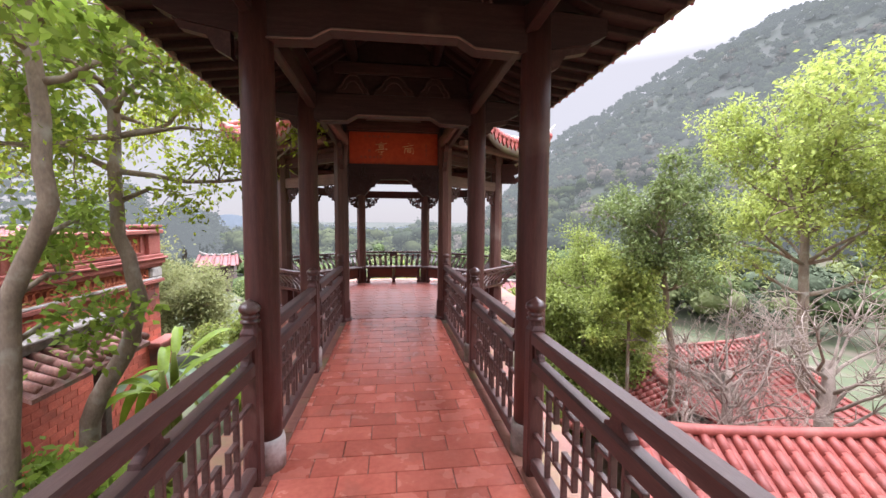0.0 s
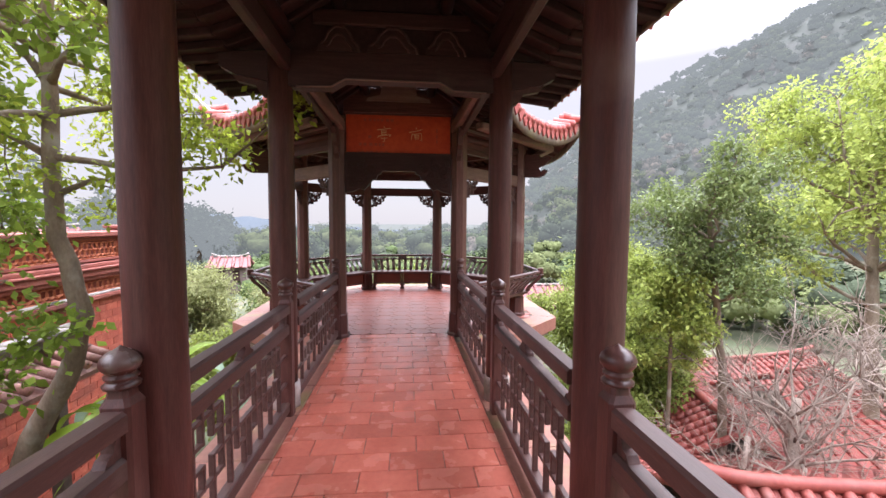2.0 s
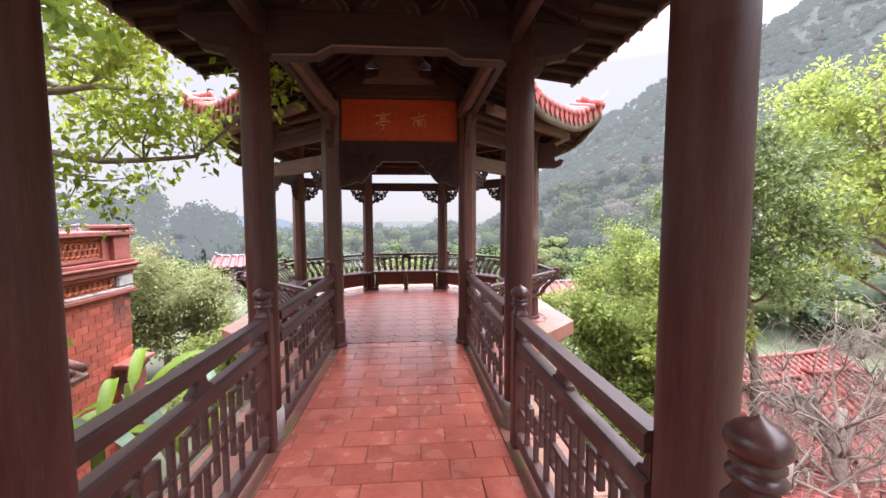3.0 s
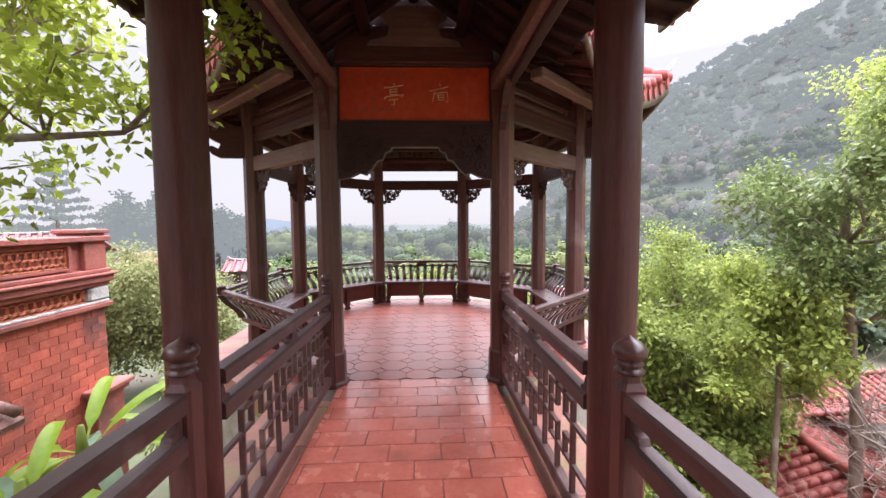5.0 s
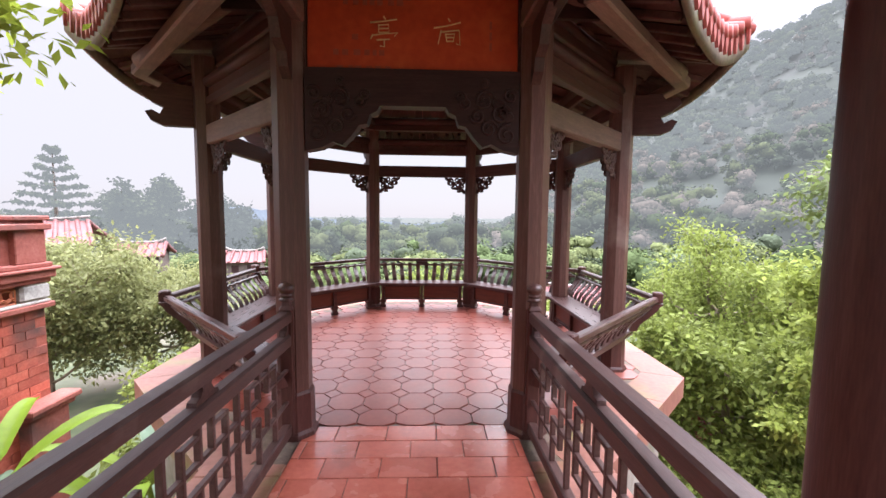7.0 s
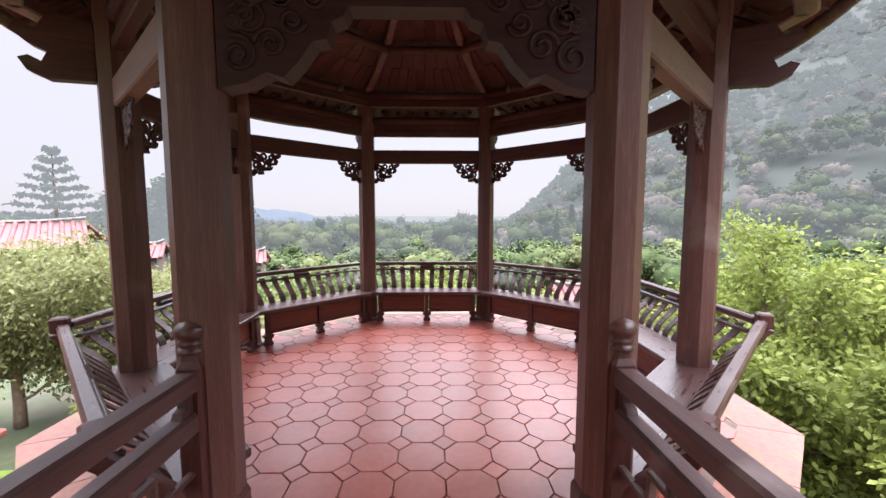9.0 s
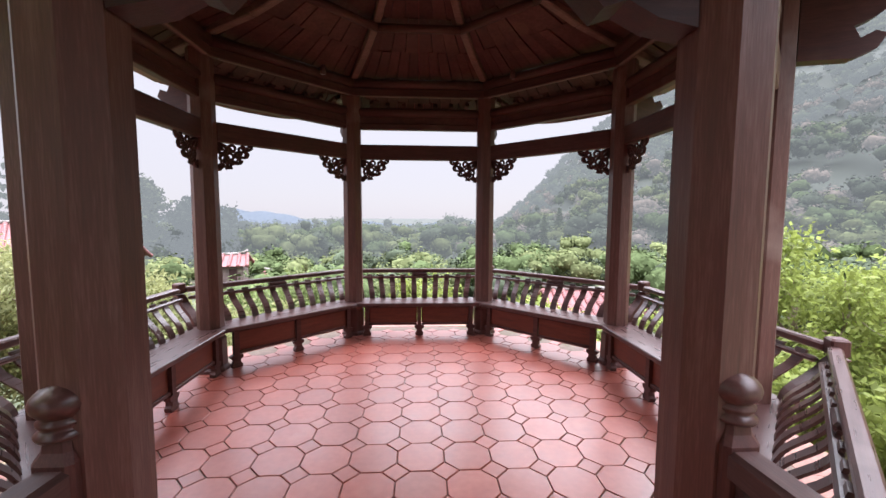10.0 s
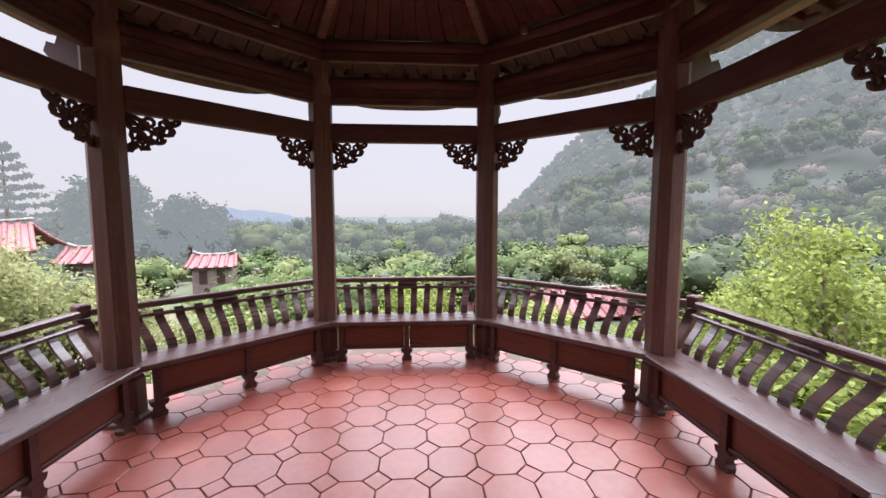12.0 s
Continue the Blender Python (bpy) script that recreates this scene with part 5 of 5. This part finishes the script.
while z > -2.6:
    y = -0.02 - (0.135 if course % 2 else 0.0)
    while y > -BL + 0.3:
        at = pose(-0.002 + rng.uniform(-0.003, 0.004), y - 0.13, z)
        if y > -5.2 and nb < 300 and z > -1.75:
            part("brick", brick_meshes[0], None, bb, at=at)
            nb += 1
        else:
            k = rng.uniform(-0.003, 0.004)
            rest.box(-0.012 + k, y - 0.26, z - 0.0565, k, y - 0.008, z + 0.0565, 0.003)
        y -= 0.27
    z -= 0.121
    course += 1
tagged(part("brick_courses", rest, material("red_brick_courses", (0.47, 0.105, 0.062), (0.34, 0.065, 0.042), (0.58, 0.17, 0.11), 0.8, (1, 1, 1), 6.0, 0.3, ((0.07, 0.045, 0.04), 0.9, 0.55, 0.70), "island", 0.22), bb), "further brick courses", kind="stuff")


# ---- tiled roofs ----
def tile_roof(name, label, at, length, run, drop, pitch=0.21, cap=0.075, mat=ROOF_I, ridge=MORTAR_W, curve=0.10, hips=0.0, back=True, category="roof", ridge_r=0.10):
    """A pitched roof with its ridge along local x and rows of cover tiles; the slopes fall in -y and +y."""
    t = thing(name, label, category, at=at)
    sides = (-1, 1) if back else (-1,)
    for s in sides:
        g, rows = Geo(), Geo()
        n = max(2, int(length / pitch))
        steps = 7
        def zof(f):
            return -drop * (f * (1 + curve * 2) - curve * 2 * f * f)
        for i in range(n + 1):
            x = -length / 2 + length * i / n
            pts = []
            for q in range(steps + 1):
                f = q / steps
                xx = x * (1 + hips * f)
                pts.append((xx, s * run * f, zof(f)))
            g.v += [(p[0], p[1], p[2] - 0.0) for p in pts]
            for q in range(steps):
                for sub in range(2):
                    a, b = Vector(pts[q]).lerp(Vector(pts[q + 1]), sub / 2), Vector(pts[q]).lerp(Vector(pts[q + 1]), (sub + 1) / 2 + 0.04)
                    rows.tube([a + Vector((0, 0, 0.02)), b + Vector((0, 0, 0.005))], [cap * 0.90, cap], 8)
        m = steps + 1
        for i in range(n):
            for q in range(steps):
                a = i * m + q
                g.f.append((a, a + m, a + m + 1, a + 1))
                g.s.append(True)
        part("slope", g, mat, t)
        tagged(part("cover_tiles", rows, mat, t), "rows of round clay cover tiles", kind="stuff")
    g = Geo()
    lift = 0.25 * ridge_r / 0.1
    pts = [(length / 2 * u, 0, 0.05 + lift * abs(u) ** 4) for u in [-1.02 + 2.04 * i / 14 for i in range(15)]]
    g.tube(pts, ridge_r, 10)
    part("ridge", g, ridge, t)
    return t


tile_roof("tiled_roof", "red clay tiled roof with a rounded ridge below the walk", pose(5.1, 4.72, -1.30, 0, 0, -9), 4.0, 3.2, 1.5, 0.21, 0.07, ROOF_I, ROOF_I, 0.12, 0.0, ridge_r=0.075)
tile_roof("tiled_roof", "red clay hipped roof seen between bare trees", pose(9.4, 9.6, -1.95, 0, 0, 8), 1.5, 2.2, 1.15, 0.15, 0.05, ROOF_I, ROOF_I, 0.12, 1.5, ridge_r=0.05)
tile_roof("tiled_roof", "long red clay roof beyond the bare trees", pose(10.5, 13.0, -2.9, 0, 0, 6), 7.0, 2.2, 0.9, 0.24, 0.07, ROOF_I, ROOF_I, 0.12, 0.05, ridge_r=0.07)
tile_roof("tiled_roof", "red clay roof half hidden by leaves", pose(6.6, 9.6, -2.2, 0, 0, 75), 4.5, 2.2, 0.9, 0.22, 0.07, ROOF_I, ROOF_I, 0.12, 0.1)
g = Geo()
g.box(3.2, 1.6, -3.6, 7.0, 7.6, -2.86, 0.02)
tagged(part("wall_below", g, STONE), "plain wall under the tiled roof", "wall", kind="structure")
g = Geo()
g.box(8.6, 8.2, -3.6, 10.4, 11.0, -3.05, 0.02)
tagged(part("wall_below_far", g, STONE), "plain wall under the hipped roof", "wall", kind="structure")

gate = thing("gate_roof", "small gate roof of mossy brown tiles on dark posts", "roof", at=pose(-4.22, 5.5, 0.04, 0, 0, 0))
cg = Geo()
cg.tube([(0, 0, 0), (0.27, 0, -0.10)], [0.045, 0.050], 10)
cover = cg.mesh("cover_tile", OLD_TILE)
for i in range(11):
    for s in (1, -1):
        for j in range(2):
            part("cover_tile", cover, None, gate, at=pose(s * (0.05 + 0.25 * j), -0.93 + 0.186 * i, -0.02 - 0.095 * j, 0, 0, 0 if s > 0 else 180))
g = Geo()
g.add([(-0.56, -1.0, -0.30), (0, -1.0, -0.06), (0.56, -1.0, -0.30), (0.56, 1.0, -0.30), (0, 1.0, -0.06), (-0.56, 1.0, -0.30), (-0.56, -1.0, -0.35), (0, -1.0, -0.11), (0.56, -1.0, -0.35), (0.56, 1.0, -0.35), (0, 1.0, -0.11), (-0.56, 1.0, -0.35)],
      [(0, 1, 4, 5), (1, 2, 3, 4), (6, 11, 10, 7), (7, 10, 9, 8), (0, 6, 7, 1), (1, 7, 8, 2), (2, 8, 9, 3), (3, 9, 10, 4), (4, 10, 11, 5), (5, 11, 6, 0)])
part("deck", g, OLD_TILE, gate)
g = Geo()
g.box(-0.10, -1.2, -0.02, 0.10, 1.2, 0.12, 0.03)
g.box(-0.14, -1.22, 0.10, 0.14, 1.22, 0.15, 0.015)
part("ridge", g, MORTAR_D, gate, "mortared ridge")
for y in (-0.8, 0.8):
    g = Geo()
    g.box(-0.07, y - 0.07, -3.6, 0.07, y + 0.07, -0.20, 0.01)
    part("post", g, WALL_D, gate)


# ---- far buildings ----
def far_house(name, label, x, y, z, length, depth, wall_h, turn, storeys=1):
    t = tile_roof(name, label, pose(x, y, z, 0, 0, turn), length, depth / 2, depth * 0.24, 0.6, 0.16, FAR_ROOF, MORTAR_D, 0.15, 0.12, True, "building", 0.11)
    g = Geo()
    g.box(-length * 0.45, -depth * 0.40, -depth * 0.2 - wall_h, length * 0.45, depth * 0.40, -depth * 0.2, 0.02)
    wall = part("wall", g, WALL_D, t)
    for s in range(storeys):
        nwin = max(2, int(length / 1.6))
        for i in range(nwin):
            g = Geo()
            xx = -length * 0.40 + length * 0.8 * (i + 0.5) / nwin
            zz = -depth * 0.2 - wall_h * (s + 0.5) / storeys
            hh = wall_h / storeys * 0.28
            g.box(xx - 0.3, -depth * 0.40 - 0.03, zz - hh, xx + 0.3, -depth * 0.40 - 0.004, zz + hh, 0.01)
            # flat dark panel: the gloom of the opening is put into its colour
            part("window", g, SHADED_BOARD, wall, "dark window opening")
    return t


# far roofs use the red that is paled for haze
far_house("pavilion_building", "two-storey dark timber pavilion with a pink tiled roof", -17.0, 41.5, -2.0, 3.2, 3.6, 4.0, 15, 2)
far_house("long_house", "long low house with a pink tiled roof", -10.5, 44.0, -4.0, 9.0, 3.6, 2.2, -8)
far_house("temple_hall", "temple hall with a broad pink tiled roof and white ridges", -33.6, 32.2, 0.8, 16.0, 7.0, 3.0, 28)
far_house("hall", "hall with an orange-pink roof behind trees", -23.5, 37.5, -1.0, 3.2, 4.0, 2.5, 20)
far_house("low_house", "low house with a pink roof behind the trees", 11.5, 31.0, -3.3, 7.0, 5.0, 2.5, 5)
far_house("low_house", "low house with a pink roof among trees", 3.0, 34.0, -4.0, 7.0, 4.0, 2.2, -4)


# ---- ground, hills and woods ----
def ground_z(x, y):
    dx, dy = x, y - 5
    r = math.hypot(dx, dy)
    az = math.degrees(math.atan2(dx, dy))
    near = -3.6 - 1.6 * min(1, max(0, (r - 8) / 25)) - 0.036 * min(150, max(0, r - 33))
    z = near
    def smooth(a, b, v):
        f = min(1, max(0, (v - a) / (b - a)))
        return f * f * (3 - 2 * f)
    wob = noise.noise(Vector((x * 0.012, y * 0.012, 0))) * 9 + noise.noise(Vector((x * 0.04, y * 0.04, 3))) * 3
    top = (smooth(7, 27, az) * 52 + smooth(20, 54, az) * 50) * (1 - smooth(150, 178, az))
    z += smooth(38, 235, r) * top * (1 + 0.012 * wob) + smooth(40, 120, r) * wob * 0.5
    left = smooth(-5, -60, az) if az < 0 else 0
    z += smooth(60, 260, r) * left * 9
    return z


g = Geo()
radii = [0.0, 4, 8, 12, 17, 23, 30, 38, 48, 60, 75, 92, 112, 135, 160, 190, 225, 265, 310, 380, 480, 700, 1200, 3000]
NA = 120
g.v.append((0, 5, ground_z(0, 5)))
for r in radii[1:]:
    for j in range(NA):
        a = 2 * math.pi * j / NA
        x, y = r * math.sin(a), 5 + r * math.cos(a)
        z = ground_z(x, y)
        if r > 300:
            z = z * max(0.0, 1 - (r - 300) / 400) - 19 * min(1, (r - 300) / 400)
        g.v.append((x, y, z))
for j in range(NA):
    g.f.append((0, 1 + (j + 1) % NA, 1 + j))
for i in range(len(radii) - 2):
    for j in range(NA):
        a, b = 1 + i * NA + j, 1 + i * NA + (j + 1) % NA
        g.f.append((a, b, b + NA, a + NA))
g.s = [True] * len(g.f)
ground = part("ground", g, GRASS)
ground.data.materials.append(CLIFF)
# beyond 55 m the ground takes the hillside colour with haze glow
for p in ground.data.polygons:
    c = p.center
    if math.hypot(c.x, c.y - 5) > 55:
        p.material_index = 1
tagged(ground, "grassy ground rising into misty wooded hillsides", "ground", kind="structure")

rng = np.random.default_rng(77)
bands = {}
for i in range(10500):
    r = 24 + 255 * rng.random() ** (1.15 if i < 3600 else 0.75)
    az = rng.uniform(-68, 82)
    if i >= 3600 and (az < 4 or r < 95):
        continue
    x, y = r * math.sin(radians(az)), 5 + r * math.cos(radians(az))
    if math.hypot(x + 32, y - 31) < 11 or math.hypot(x + 17, y - 40) < 5 or (r < 40 and -34 < az < -14 and r > 26) or (r < 34 and 14 < az < 30):
        continue
    hill = az > 8 and r > 95
    s = rng.uniform(1.2, 3.2) * (0.85 if r < 60 else 1.35 if az < 8 else 1.2 if r < 95 else 0.95)
    z = ground_z(x, y)
    hgt = s * rng.uniform(0.25, 0.9) if hill else s * rng.uniform(0.5, 1.2) if az > 8 or r > 60 else s * rng.uniform(0.25, 0.8)
    # the distance band sets how much haze glow a crown gets
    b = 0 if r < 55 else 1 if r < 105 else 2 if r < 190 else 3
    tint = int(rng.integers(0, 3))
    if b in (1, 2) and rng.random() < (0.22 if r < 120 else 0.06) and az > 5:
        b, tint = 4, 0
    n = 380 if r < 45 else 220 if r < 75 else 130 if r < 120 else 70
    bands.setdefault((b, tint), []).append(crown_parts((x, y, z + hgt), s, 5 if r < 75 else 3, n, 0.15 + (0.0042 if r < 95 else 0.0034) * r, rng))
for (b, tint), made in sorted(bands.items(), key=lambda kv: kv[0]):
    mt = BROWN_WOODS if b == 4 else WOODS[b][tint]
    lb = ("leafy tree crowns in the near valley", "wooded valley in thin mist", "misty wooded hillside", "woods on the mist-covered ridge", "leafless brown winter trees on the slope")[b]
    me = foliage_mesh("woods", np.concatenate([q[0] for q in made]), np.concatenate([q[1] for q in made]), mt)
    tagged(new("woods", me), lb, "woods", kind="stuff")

# far ridges beyond the valley, their haze put in as blue-grey glow
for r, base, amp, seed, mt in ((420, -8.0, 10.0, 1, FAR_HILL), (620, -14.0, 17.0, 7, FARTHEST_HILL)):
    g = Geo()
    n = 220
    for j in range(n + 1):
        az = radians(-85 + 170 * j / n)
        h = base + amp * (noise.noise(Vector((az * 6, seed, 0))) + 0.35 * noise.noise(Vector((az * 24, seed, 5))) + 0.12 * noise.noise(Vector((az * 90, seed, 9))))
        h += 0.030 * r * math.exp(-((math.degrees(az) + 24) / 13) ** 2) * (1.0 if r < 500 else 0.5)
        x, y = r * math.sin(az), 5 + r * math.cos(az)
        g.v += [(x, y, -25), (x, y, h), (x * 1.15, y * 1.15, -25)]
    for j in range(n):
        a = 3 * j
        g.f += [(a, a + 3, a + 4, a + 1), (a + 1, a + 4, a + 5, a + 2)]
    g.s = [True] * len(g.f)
    tagged(part("backdrop", g, mt), "far hills with blue haze put into their colour and glow", "hills", kind="structure")


def conifer(x, y, z, h, w, seed, label, tiers=11, mat=None):
    rng = np.random.default_rng(seed)
    t = thing("conifer", label, "tree", at=pose(x, y, z))
    g = Geo()
    g.tube([(0, 0, 0), (0, 0, h * 0.5), (0, 0, h)], [0.02 * h, 0.012 * h, 0.003 * h], 7)
    part("trunk", g, BARE, t)
    cs = []
    for i in range(tiers):
        f = (i + 0.6) / tiers
        rr = w * (1 - f) ** 0.8 + 0.05
        m = max(4, int(9 * (1 - f) + 3))
        for j in range(m):
            a = j * 6.283 / m + rng.uniform(-0.2, 0.2)
            for q in (0.35, 0.7, 1.0):
                cs.append((rr * q * math.cos(a), rr * q * math.sin(a), h * (0.12 + 0.88 * f) + 0.04 * h * q))
    part("crown", quad_mesh("crown", leaf_quads(cs, 18, 0.035 * h, 0.045 * h, rng, 0.2, 0.5), mat), None, t)


# far trees in WOODS colours: their mist is emission from the leaves
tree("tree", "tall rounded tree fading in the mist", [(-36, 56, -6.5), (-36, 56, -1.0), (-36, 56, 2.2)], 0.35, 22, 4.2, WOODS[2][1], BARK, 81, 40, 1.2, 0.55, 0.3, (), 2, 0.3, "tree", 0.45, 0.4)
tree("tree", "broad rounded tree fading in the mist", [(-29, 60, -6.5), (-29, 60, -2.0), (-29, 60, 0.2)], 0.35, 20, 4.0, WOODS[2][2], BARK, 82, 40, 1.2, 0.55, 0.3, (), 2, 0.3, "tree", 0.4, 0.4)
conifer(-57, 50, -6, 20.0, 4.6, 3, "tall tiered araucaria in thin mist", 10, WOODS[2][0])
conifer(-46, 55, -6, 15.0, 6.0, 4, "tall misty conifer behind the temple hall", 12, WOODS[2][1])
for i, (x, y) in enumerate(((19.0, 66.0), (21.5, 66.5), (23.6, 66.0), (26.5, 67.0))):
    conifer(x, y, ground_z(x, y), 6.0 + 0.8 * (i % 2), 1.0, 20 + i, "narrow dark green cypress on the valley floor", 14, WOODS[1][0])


# ---- floor tiles, piece by piece ----
g = Geo()
g.box(-0.170, -0.0955, -0.02, 0.170, 0.0955, 0.0, 0.003)
tile_mesh = g.mesh("tile", TILE)
half = Geo()
half.box(-0.023, -0.0955, -0.02, 0.023, 0.0955, 0.0, 0.003)
sliver_mesh = half.mesh("tile", TILE)
half = Geo()
half.box(-0.109, -0.0955, -0.02, 0.109, 0.0955, 0.0, 0.003)
half_mesh = half.mesh("tile", TILE)
rng = random.Random(11)
row = 0
y = 6.452
while y > -2.9:
    cells = [(-0.517, 0), (-0.172, 0), (0.173, 0), (0.518, 0), (-0.716, 1), (0.716, 1)] if row % 2 else [(-0.345, 0), (0.0, 0), (0.345, 0), (-0.630, 2), (0.630, 2)]
    for x, h in cells:
        part("tile", (tile_mesh, sliver_mesh, half_mesh)[h], None, walk_floor, at=pose(x, y, fall(y) + rng.uniform(-0.0015, 0.0015), -0.92 + rng.uniform(-0.2, 0.2), rng.uniform(-0.2, 0.2), rng.uniform(-0.3, 0.3)))
    y -= 0.196
    row += 1
P = 0.284
o = P / 2 - 0.003
c = o * 0.42
g = Geo()
ring = lambda e, z: [(-c, -o + e, z), (c, -o + e, z), (o - e, -c, z), (o - e, c, z), (c, o - e, z), (-c, o - e, z), (-o + e, c, z), (-o + e, -c, z)]
g.loft([ring(0, -0.02), ring(0, -0.003), ring(0.003, 0.0)])
oct_mesh = g.mesh("octagon_tile", OCT)
d = P / 2 - 0.003 - c - 0.005
g = Geo()
sq = lambda e, z: [(0, -d + e, z), (d - e, 0, z), (0, d - e, z), (-d + e, 0, z)]
g.loft([sq(0, -0.02), sq(0, -0.003), sq(0.003, 0.0)])
sq_mesh = g.mesh("square_tile", OCT)
g = Geo()
cut = lambda e, z: [(x, max(y, -0.098 + e), z) for x, y, z in ring(e, z)]
g.loft([cut(0, -0.02), cut(0, -0.003), cut(0.003, 0.0)])
edge_mesh = g.mesh("octagon_tile", OCT)
for i in range(-9, 10):
    for j in range(-7, 9):
        for me, ox in ((oct_mesh, 0.0), (sq_mesh, 0.5)):
            x, yy = 0.018 + (i + ox) * P, 8.640 + (j + ox) * P
            rel = Vector((x, yy - CY))
            if max(abs(rel.x), abs(rel.y), (abs(rel.x) + abs(rel.y)) * 0.7071) < (2.10 if me is oct_mesh else 2.16):
                kind = "octagon_tile" if me is oct_mesh else "square_tile"
                part(kind, edge_mesh if j == -7 and me is oct_mesh else me, None, floor, at=pose(x, yy, rng.uniform(-0.001, 0.001), rng.uniform(-0.15, 0.15), rng.uniform(-0.15, 0.15), rng.uniform(-0.4, 0.4)))
